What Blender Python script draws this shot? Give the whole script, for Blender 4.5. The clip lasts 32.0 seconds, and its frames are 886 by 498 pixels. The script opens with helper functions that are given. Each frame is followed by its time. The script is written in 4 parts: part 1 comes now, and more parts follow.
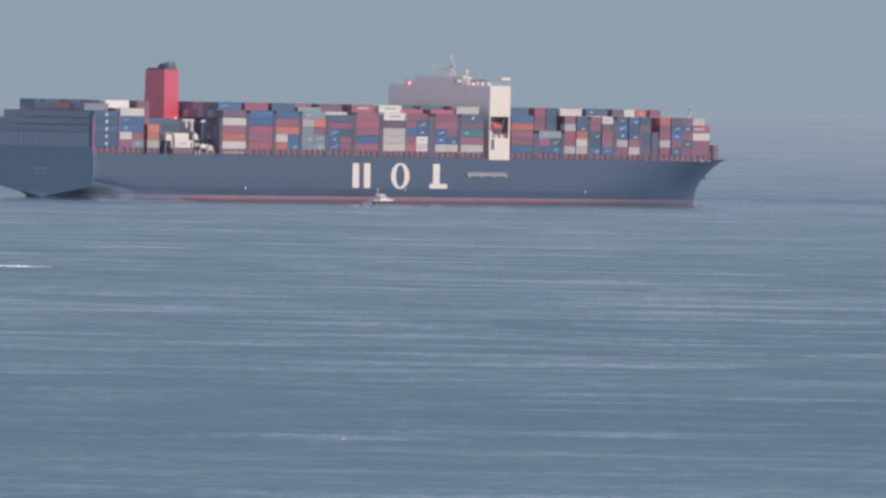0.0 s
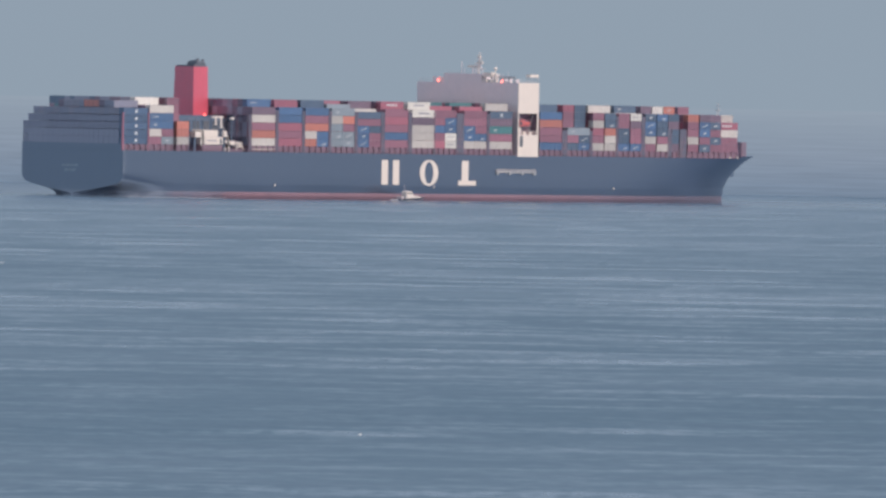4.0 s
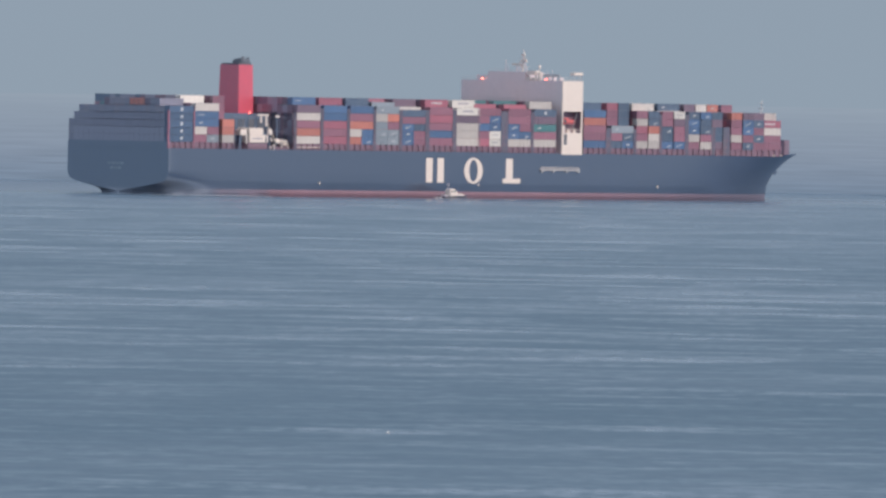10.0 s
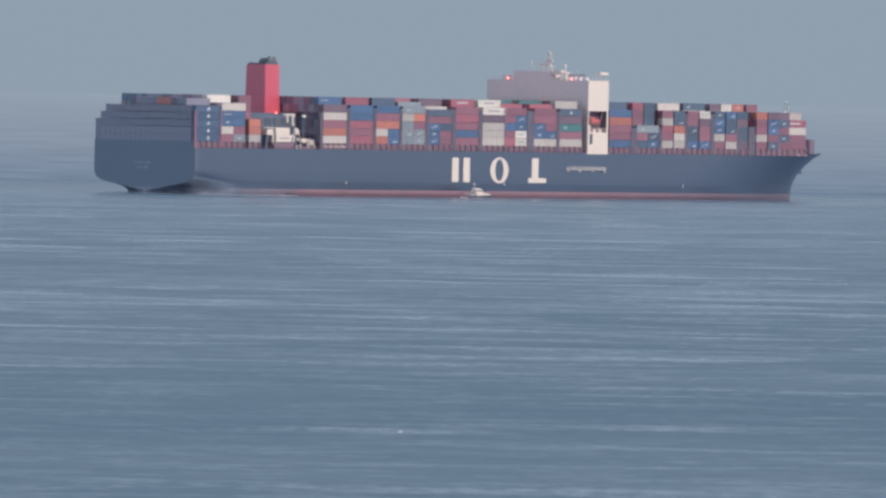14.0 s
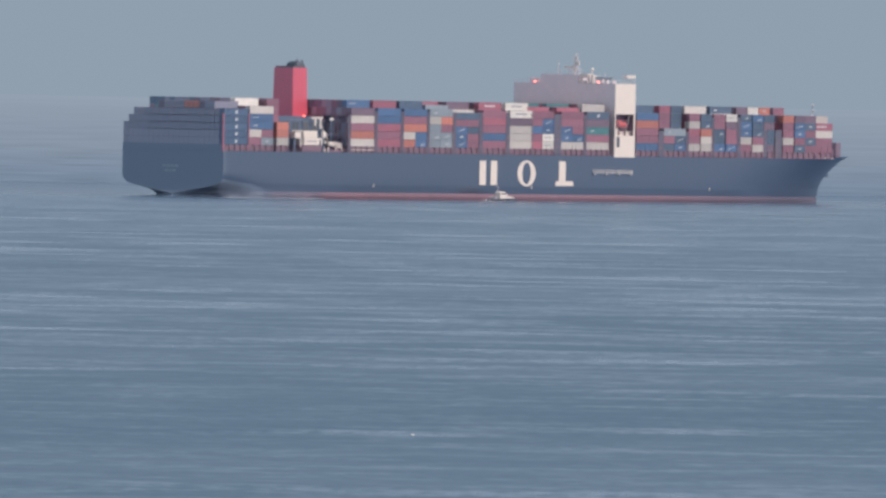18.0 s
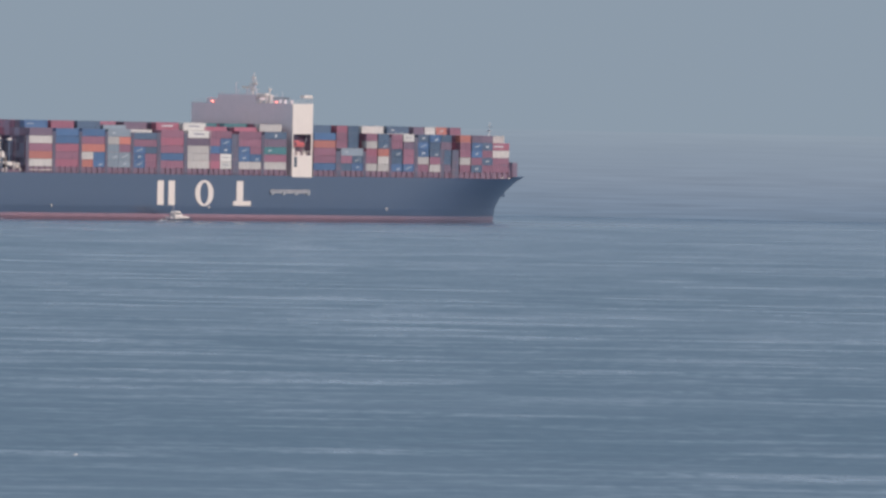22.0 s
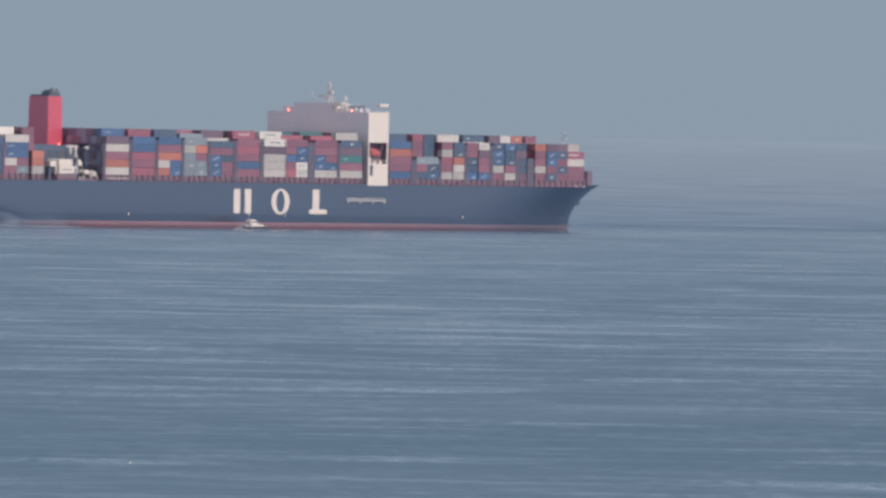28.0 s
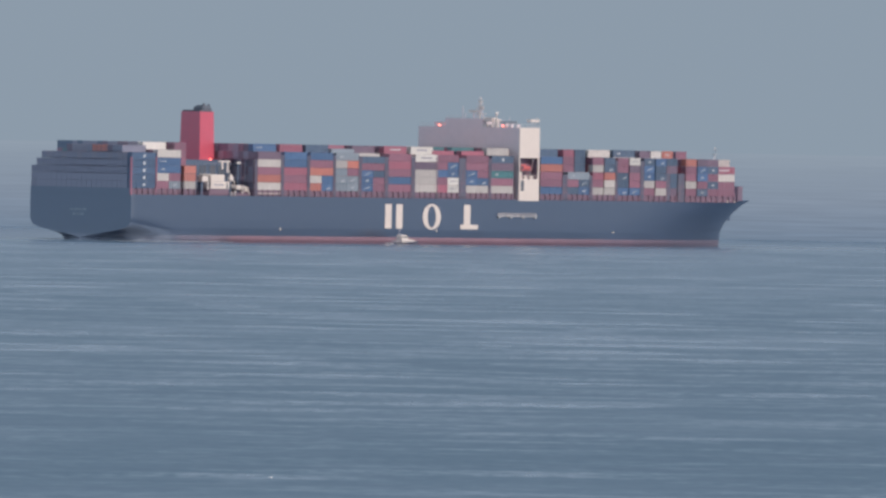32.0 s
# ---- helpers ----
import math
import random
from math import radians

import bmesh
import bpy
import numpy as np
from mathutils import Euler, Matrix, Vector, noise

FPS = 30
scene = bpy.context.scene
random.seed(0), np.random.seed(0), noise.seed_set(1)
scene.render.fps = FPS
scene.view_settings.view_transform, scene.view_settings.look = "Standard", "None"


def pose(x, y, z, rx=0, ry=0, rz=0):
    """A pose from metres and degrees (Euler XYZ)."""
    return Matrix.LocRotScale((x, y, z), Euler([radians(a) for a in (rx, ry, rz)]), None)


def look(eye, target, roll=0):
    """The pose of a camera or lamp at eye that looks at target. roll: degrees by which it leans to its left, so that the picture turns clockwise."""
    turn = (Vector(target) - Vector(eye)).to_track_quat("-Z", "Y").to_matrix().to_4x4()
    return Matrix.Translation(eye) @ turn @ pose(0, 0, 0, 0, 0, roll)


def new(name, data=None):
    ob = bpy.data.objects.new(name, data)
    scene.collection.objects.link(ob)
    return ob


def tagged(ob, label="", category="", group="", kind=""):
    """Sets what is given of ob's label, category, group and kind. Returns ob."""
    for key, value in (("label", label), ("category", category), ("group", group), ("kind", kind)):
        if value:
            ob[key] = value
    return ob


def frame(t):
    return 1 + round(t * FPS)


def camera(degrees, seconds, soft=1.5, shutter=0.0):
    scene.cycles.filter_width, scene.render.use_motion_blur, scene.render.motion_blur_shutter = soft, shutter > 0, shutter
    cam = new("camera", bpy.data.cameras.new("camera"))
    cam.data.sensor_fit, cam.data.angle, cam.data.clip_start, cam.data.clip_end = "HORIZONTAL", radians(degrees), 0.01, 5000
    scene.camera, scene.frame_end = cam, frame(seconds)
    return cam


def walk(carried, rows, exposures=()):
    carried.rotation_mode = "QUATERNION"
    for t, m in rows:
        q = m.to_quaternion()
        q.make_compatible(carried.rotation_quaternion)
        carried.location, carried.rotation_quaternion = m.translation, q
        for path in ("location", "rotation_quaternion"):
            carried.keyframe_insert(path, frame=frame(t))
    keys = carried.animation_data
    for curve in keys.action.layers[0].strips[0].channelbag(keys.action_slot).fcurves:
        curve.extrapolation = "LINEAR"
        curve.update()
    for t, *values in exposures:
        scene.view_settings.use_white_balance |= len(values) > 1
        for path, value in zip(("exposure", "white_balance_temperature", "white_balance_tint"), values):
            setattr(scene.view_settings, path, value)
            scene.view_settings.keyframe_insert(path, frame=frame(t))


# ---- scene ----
# The camera stands on a shore height and looks out to sea through a long lens; it only turns.
EYE = 35.3
cam = camera(4.25, 32.0, soft=2.75, shutter=0.5)


def aim(yaw, pitch):
    return pose(0, 0, EYE, 90 + pitch, 0, yaw) @ pose(0, 0, 0, 0, 0, 1.06)


walk(cam, [
    (0, aim(-0.1590, -0.6803)), (0.5, aim(-0.1434, -0.6885)), (1, aim(-0.1377, -0.6899)), (1.5, aim(-0.1220, -0.6967)),
    (2, aim(-0.1207, -0.6931)), (2.5, aim(-0.1132, -0.6863)), (3, aim(-0.0980, -0.6819)), (3.5, aim(-0.0959, -0.6982)),
    (5.5, aim(-0.0566, -0.6931)), (6, aim(-0.0495, -0.7073)), (6.5, aim(-0.0409, -0.7056)), (7, aim(-0.0355, -0.7017)),
    (7.5, aim(-0.0243, -0.6984)), (8, aim(-0.0169, -0.7048)), (8.5, aim(-0.0086, -0.7093)), (9, aim(0.0010, -0.7081)),
    (9.5, aim(0.0095, -0.7067)), (10, aim(0.0196, -0.7108)), (10.5, aim(0.0269, -0.7152)), (11, aim(0.0285, -0.7231)),
    (11.5, aim(0.0417, -0.7272)), (12, aim(0.0525, -0.7166)), (12.5, aim(0.0622, -0.7122)), (13, aim(0.0719, -0.6995)),
    (13.5, aim(0.0779, -0.6987)), (14, aim(0.0754, -0.7148)), (14.5, aim(0.0957, -0.7148)), (16.5, aim(0.1286, -0.6961)),
    (17, aim(0.1415, -0.7019)), (17.1, aim(0.1265, -0.6881)), (17.2, aim(0.1300, -0.7017)), (17.3, aim(0.1305, -0.7234)),
    (17.5, aim(0.1352, -0.7263)), (17.6, aim(0.1310, -0.7127)), (17.7, aim(0.1293, -0.7099)), (17.8, aim(0.1241, -0.7505)),
    (17.9, aim(0.1258, -0.7153)), (18, aim(0.1379, -0.7020)), (18.3, aim(0.1650, -0.7030)), (18.5, aim(0.2024, -0.7061)), (18.6, aim(0.2086, -0.7197)),
    (18.7, aim(0.0302, -0.7409)), (18.8, aim(-0.0627, -0.6849)), (18.9, aim(-0.0400, -0.6800)), (18.967, aim(-1.5082, -0.5390)),
    (19, aim(-1.5146, -0.5361)), (19.1, aim(-1.5118, -0.5850)), (19.2, aim(-1.5111, -0.5959)), (19.3, aim(-1.5102, -0.6040)),
    (19.5, aim(-1.5111, -0.6149)), (20, aim(-1.5117, -0.6204)), (20.5, aim(-1.5037, -0.5990)), (21, aim(-1.5042, -0.6045)),
    (21.5, aim(-1.4882, -0.5914)), (22, aim(-1.4749, -0.5782)), (22.5, aim(-1.4828, -0.5429)), (23, aim(-1.4722, -0.5296)),
    (23.5, aim(-1.4510, -0.5301)), (24, aim(-1.4436, -0.5466)), (24.5, aim(-1.4271, -0.5091)), (25, aim(-1.4197, -0.5283)),
    (25.5, aim(-1.4210, -0.5718)), (27.5, aim(-1.3584, -0.4948)), (28, aim(-1.2106, -0.5438)), (28.5, aim(-1.1026, -0.5459)),
    (29, aim(-1.0419, -0.4928)), (29.5, aim(-0.9419, -0.4569)), (30, aim(-0.8557, -0.4667)), (30.5, aim(-0.7777, -0.4818)),
    (31, aim(-0.6997, -0.4915)), (31.5, aim(-0.6050, -0.4852)), (32, aim(-0.5512, -0.4836))],
    exposures=[(0, 0.06), (18.9, 0.06), (19, -0.03), (32, -0.03)])

# The ship's way: heading, start and speed.
HEADING = 47.2
SPEED = 1.93
START = Vector((-119.5, 4265.0, 0.0)) - 9 * SPEED * Vector((math.cos(radians(HEADING)), math.sin(radians(HEADING)), 0))


def ship_pose(t):
    d = START + SPEED * t * Vector((math.cos(radians(HEADING)), math.sin(radians(HEADING)), 0))
    return pose(d.x, d.y, 0, 0, 0, HEADING)


# ---- world, sun ----
SUN_AZIMUTH, SUN_HEIGHT = -38.0, 30.0     # degrees from +x, and above the sea
world = bpy.data.worlds.new("hazy_sky")
scene.world = world
world.use_nodes = True
wn, wl = world.node_tree.nodes, world.node_tree.links
sky = wn.new("ShaderNodeTexSky")
sky.sky_type, sky.sun_disc = "NISHITA", False
sky.sun_elevation, sky.sun_rotation = radians(SUN_HEIGHT), radians(90 - SUN_AZIMUTH)
sky.dust_density, sky.air_density, sky.altitude = 4.0, 1.0, 30
blue = wn["Background"]
blue.inputs["Strength"].default_value = 0.05
wl.new(sky.outputs[0], blue.inputs["Color"])
veil = wn.new("ShaderNodeBackground")
veil.inputs["Strength"].default_value = 1.0
aloft = wn.new("ShaderNodeTexCoord")                  # blue haze at the horizon; overhead a brighter unseen cloud, added to fill shade
tall = wn.new("ShaderNodeSeparateXYZ")
wl.new(aloft.outputs["Generated"], tall.inputs[0])
rise = wn.new("ShaderNodeMapRange")
rise.inputs["From Min"].default_value, rise.inputs["From Max"].default_value = 0.04, 0.8
wl.new(tall.outputs["Z"], rise.inputs["Value"])
cloud = wn.new("ShaderNodeMix")
cloud.data_type = "RGBA"
cloud.inputs["A"].default_value = (0.303, 0.377, 0.462, 1)
cloud.inputs["B"].default_value = (0.7, 0.76, 0.86, 1)
wl.new(rise.outputs[0], cloud.inputs["Factor"])
wl.new(cloud.outputs["Result"], veil.inputs["Color"])
both = wn.new("ShaderNodeMixShader")
both.inputs[0].default_value = 0.88
wl.new(blue.outputs[0], both.inputs[1])
wl.new(veil.outputs[0], both.inputs[2])
wl.new(both.outputs[0], wn["World Output"].inputs["Surface"])

sun = new("sun", bpy.data.lights.new("sun", "SUN"))
sun.data.energy, sun.data.angle, sun.data.color = 2.5, radians(3.0), (1.0, 0.86, 0.78)
sun.matrix_world = look((0, 0, 300), (-math.cos(radians(SUN_AZIMUTH)), -math.sin(radians(SUN_AZIMUTH)), 300 - math.tan(radians(SUN_HEIGHT))))


# ---- materials ----
def material(name, rgb, rough=0.6, metal=0.0, vary=0.12, grain=6.0, bump=0.15, per_thing=0.0, dirt=(0.25, 0.18, 0.14), dirty=0.1, gloss=1.0, ior=2.05):
    """Paint or bare stuff: base colour with patches, grain, dirt runs and relief."""
    m = bpy.data.materials.new(name)
    m.use_nodes = True
    n, l = m.node_tree.nodes, m.node_tree.links
    p = n["Principled BSDF"]
    p.inputs["Roughness"].default_value, p.inputs["Metallic"].default_value = rough, metal
    # strong gloss with a blue tint veils every paint, standing in for haze
    p.inputs["IOR"].default_value, p.inputs["Specular IOR Level"].default_value = ior, gloss
    p.inputs["Specular Tint"].default_value = (0.7, 0.82, 1.0, 1)
    co = n.new("ShaderNodeTexCoord")
    big = n.new("ShaderNodeTexNoise")
    big.inputs["Scale"].default_value, big.inputs["Detail"].default_value = 0.25, 3
    fine = n.new("ShaderNodeTexNoise")
    fine.inputs["Scale"].default_value, fine.inputs["Detail"].default_value = grain, 4
    runs = n.new("ShaderNodeTexNoise")
    runs.inputs["Scale"].default_value, runs.inputs["Detail"].default_value = 1.0, 4
    stretch = n.new("ShaderNodeMapping")
    stretch.inputs["Scale"].default_value = (1.2, 1.2, 0.12)
    l.new(co.outputs["Object"], big.inputs["Vector"])
    l.new(co.outputs["Object"], fine.inputs["Vector"])
    l.new(co.outputs["Object"], stretch.inputs["Vector"])
    l.new(stretch.outputs[0], runs.inputs["Vector"])
    add = n.new("ShaderNodeMath")
    add.operation = "ADD"
    l.new(big.outputs[0], add.inputs[0])
    l.new(fine.outputs[0], add.inputs[1])
    span = n.new("ShaderNodeMapRange")
    span.inputs["From Min"].default_value, span.inputs["From Max"].default_value = 0.6, 1.4
    span.inputs["To Min"].default_value, span.inputs["To Max"].default_value = 1 - vary, 1 + vary
    l.new(add.outputs[0], span.inputs["Value"])
    value = span.outputs[0]
    if per_thing:
        info = n.new("ShaderNodeObjectInfo")
        each = n.new("ShaderNodeMapRange")
        each.inputs["To Min"].default_value, each.inputs["To Max"].default_value = 1 - per_thing, 1 + per_thing
        l.new(info.outputs["Random"], each.inputs["Value"])
        times = n.new("ShaderNodeMath")
        times.operation = "MULTIPLY"
        l.new(value, times.inputs[0])
        l.new(each.outputs[0], times.inputs[1])
        value = times.outputs[0]
    tone = n.new("ShaderNodeHueSaturation")
    tone.inputs["Color"].default_value = (*rgb, 1)
    l.new(value, tone.inputs["Value"])
    mask = n.new("ShaderNodeMapRange")
    mask.inputs["From Min"].default_value, mask.inputs["From Max"].default_value = 0.5, 0.75
    mask.inputs["To Max"].default_value = dirty * 3
    l.new(runs.outputs[0], mask.inputs["Value"])
    mix = n.new("ShaderNodeMix")
    mix.data_type = "RGBA"
    mix.inputs["B"].default_value = (*dirt, 1)
    l.new(mask.outputs[0], mix.inputs["Factor"])
    l.new(tone.outputs[0], mix.inputs["A"])
    l.new(mix.outputs["Result"], p.inputs["Base Color"])
    if bump:
        b = n.new("ShaderNodeBump")
        b.inputs["Strength"].default_value, b.inputs["Distance"].default_value = bump, 0.02
        l.new(fine.outputs[0], b.inputs["Height"])
        l.new(b.outputs[0], p.inputs["Normal"])
    return m


def glow(name, rgb, strength):
    m = bpy.data.materials.new(name)
    m.use_nodes = True
    p = m.node_tree.nodes["Principled BSDF"]
    p.inputs["Base Color"].default_value = (*rgb, 1)
    p.inputs["Emission Color"].default_value = (*rgb, 1)
    p.inputs["Emission Strength"].default_value = strength
    return m


HULL = material("navy_hull_paint", (0.046, 0.057, 0.089), 0.29, vary=0.05, grain=0.5, dirty=0.015, ior=2.5)
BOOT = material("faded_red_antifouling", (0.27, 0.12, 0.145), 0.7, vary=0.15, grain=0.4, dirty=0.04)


def spread_tone(m, rgb, x0, x1, most=0.85):
    """A second colour that spreads over a paint along the ship's length, from x0 to x1."""
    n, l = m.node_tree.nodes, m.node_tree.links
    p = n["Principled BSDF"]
    first_tone = p.inputs["Base Color"].links[0].from_socket
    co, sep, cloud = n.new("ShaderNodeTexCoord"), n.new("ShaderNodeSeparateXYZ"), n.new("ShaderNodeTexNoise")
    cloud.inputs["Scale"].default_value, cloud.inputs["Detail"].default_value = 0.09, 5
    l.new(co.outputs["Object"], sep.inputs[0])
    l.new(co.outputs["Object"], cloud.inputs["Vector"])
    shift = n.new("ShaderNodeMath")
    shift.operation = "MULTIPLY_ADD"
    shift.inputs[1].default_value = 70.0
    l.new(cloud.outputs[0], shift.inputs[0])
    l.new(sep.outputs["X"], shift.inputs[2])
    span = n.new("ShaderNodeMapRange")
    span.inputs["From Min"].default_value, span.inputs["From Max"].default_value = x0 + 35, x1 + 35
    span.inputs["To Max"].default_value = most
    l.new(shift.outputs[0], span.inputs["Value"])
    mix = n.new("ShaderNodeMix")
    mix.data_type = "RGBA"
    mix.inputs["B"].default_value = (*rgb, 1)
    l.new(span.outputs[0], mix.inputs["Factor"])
    l.new(first_tone, mix.inputs["A"])
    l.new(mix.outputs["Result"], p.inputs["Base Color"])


# the red turns darker and more purple towards the bow
spread_tone(BOOT, (0.1, 0.085, 0.125), 200, 310)
# a dark navy takes over from the red towards the stern
spread_tone(BOOT, (0.06, 0.07, 0.11), 62, 24, 1.0)
# paler grey put into the paint under the counter, to lift its shade
spread_tone(BOOT, (0.26, 0.29, 0.36), 26, 4, 1.0)
DECK = material("oxide_red_deck_paint", (0.24, 0.122, 0.155), 0.4, vary=0.2, grain=1.2)
WHITE = material("white_ship_paint", (0.84, 0.72, 0.62), 0.5, vary=0.03, grain=1.0, dirty=0.01)
# the same white, greyed to carry the shade of the house's after face
GREYW = material("greyed_white_paint", (0.8, 0.67, 0.66), 0.55, vary=0.04, grain=1.0, dirty=0.02)
FUNNEL = material("bright_red_funnel_paint", (0.68, 0.065, 0.1), 0.4, vary=0.06, grain=1.0, dirty=0.02)
SOOT = material("sooty_black_steel", (0.035, 0.04, 0.05), 0.8)
STEEL = material("galvanised_steel", (0.55, 0.55, 0.54), 0.5, 0.1)
GLASS = material("dark_window_glass", (0.03, 0.04, 0.05), 0.15, bump=0)
ORANGE = material("orange_lifeboat_shell", (0.7, 0.1, 0.07), 0.45)
LAMP = glow("orange_deck_lamp", (1.0, 0.17, 0.12), 7.0)
FOAM = material("white_sea_foam", (0.82, 0.84, 0.86), 0.9, vary=0.1, grain=3, gloss=0.3)
DIM = material("dark_blue_grey_steel", (0.1, 0.083, 0.112), 0.4)
BLACK = material("black_rubber", (0.03, 0.03, 0.035), 0.8)
BIRD = material("dark_feathers", (0.035, 0.035, 0.045), 0.8, grain=40, gloss=0.3)
GULL = material("white_feathers", (0.72, 0.73, 0.74), 0.8, grain=40, gloss=0.3)
BEAK = material("yellow_beak", (0.6, 0.4, 0.08), 0.5)

COLOURS = {
    "w": ("pale_beige", (0.612, 0.552, 0.498)), "W": ("bright_white", (0.812, 0.762, 0.688)), "r": ("brown_red", (0.312, 0.117, 0.153)),
    "R": ("bright_red", (0.432, 0.122, 0.158)), "b": ("blue", (0.072, 0.142, 0.278)), "d": ("dark_navy", (0.082, 0.117, 0.173)),
    "o": ("orange", (0.592, 0.192, 0.123)), "g": ("light_grey", (0.292, 0.332, 0.368)), "t": ("sea_green", (0.062, 0.202, 0.198)),
    "n": ("deep_blue", (0.067, 0.112, 0.193)), "k": ("dark_maroon", (0.182, 0.107, 0.138)), "s": ("slate_grey", (0.272, 0.26, 0.328)), "m": ("faded_plum", (0.312, 0.277, 0.328)),
}
BOX = {k: material(n + "_container_paint", c, 0.36, vary=0.1, grain=2.0, per_thing=0.06 if k in "sm" else 0.18, dirty=0.06) for k, (n, c) in COLOURS.items()}


# ---- building helpers ----
def part(name, bm, mat, parent, label=""):
    me = bpy.data.meshes.new(name)
    bmesh.ops.recalc_face_normals(bm, faces=bm.faces)
    bm.to_mesh(me)
    bm.free()
    for m in mat if isinstance(mat, (list, tuple)) else [mat]:
        me.materials.append(m)
    ob = new(name, me)
    ob.parent = parent
    if label:
        ob["label"] = label
    return ob


def again(ob, x=0, y=0, z=0, rz=0):
    """Another part on the same mesh, moved within its thing."""
    o = new(ob.name.split(".")[0], ob.data)
    o.parent = ob.parent
    o.matrix_basis = pose(x, y, z, 0, 0, rz)
    if "label" in ob:
        o["label"] = ob["label"]
    return o


def block(bm, x0, x1, y0, y1, z0, z1, top=1.0, slot=0):
    """A box; top scales its upper face about the middle."""
    cx, cy = (x0 + x1) / 2, (y0 + y1) / 2
    v = []
    for z, k in ((z0, 1.0), (z1, top)):
        for x, y in ((x0, y0), (x1, y0), (x1, y1), (x0, y1)):
            v.append(bm.verts.new((cx + (x - cx) * k, cy + (y - cy) * k, z)))
    for f in ((3, 2, 1, 0), (4, 5, 6, 7), (0, 1, 5, 4), (1, 2, 6, 5), (2, 3, 7, 6), (3, 0, 4, 7)):
        bm.faces.new([v[i] for i in f]).material_index = slot
    return bm


def bevelled(x0, x1, y0, y1, z0, z1, r=0.1, top=1.0):
    bm = block(bmesh.new(), x0, x1, y0, y1, z0, z1, top)
    bmesh.ops.bevel(bm, geom=bm.edges[:], offset=r, segments=2, affect="EDGES")
    return bm


def rod(bm, a, b, r, seg=8, r2=None):
    a, b = Vector(a), Vector(b)
    d = b - a
    q = d.to_track_quat("Z", "Y")
    rings = []
    for p, rr in ((a, r), (b, r if r2 is None else r2)):
        rings.append([bm.verts.new(p + q @ Vector((rr * math.cos(2 * math.pi * i / seg), rr * math.sin(2 * math.pi * i / seg), 0))) for i in range(seg)])
    for i in range(seg):
        bm.faces.new((rings[0][i], rings[0][(i + 1) % seg], rings[1][(i + 1) % seg], rings[1][i]))
    bm.faces.new(rings[0][::-1])
    bm.faces.new(rings[1])
    return bm


def ball(bm, c, r, squash=(1, 1, 1), seg=12):
    got = bmesh.ops.create_uvsphere(bm, u_segments=seg, v_segments=max(6, seg // 2), radius=r)
    for v in got["verts"]:
        v.co = Vector((v.co.x * squash[0], v.co.y * squash[1], v.co.z * squash[2])) + Vector(c)
    return bm


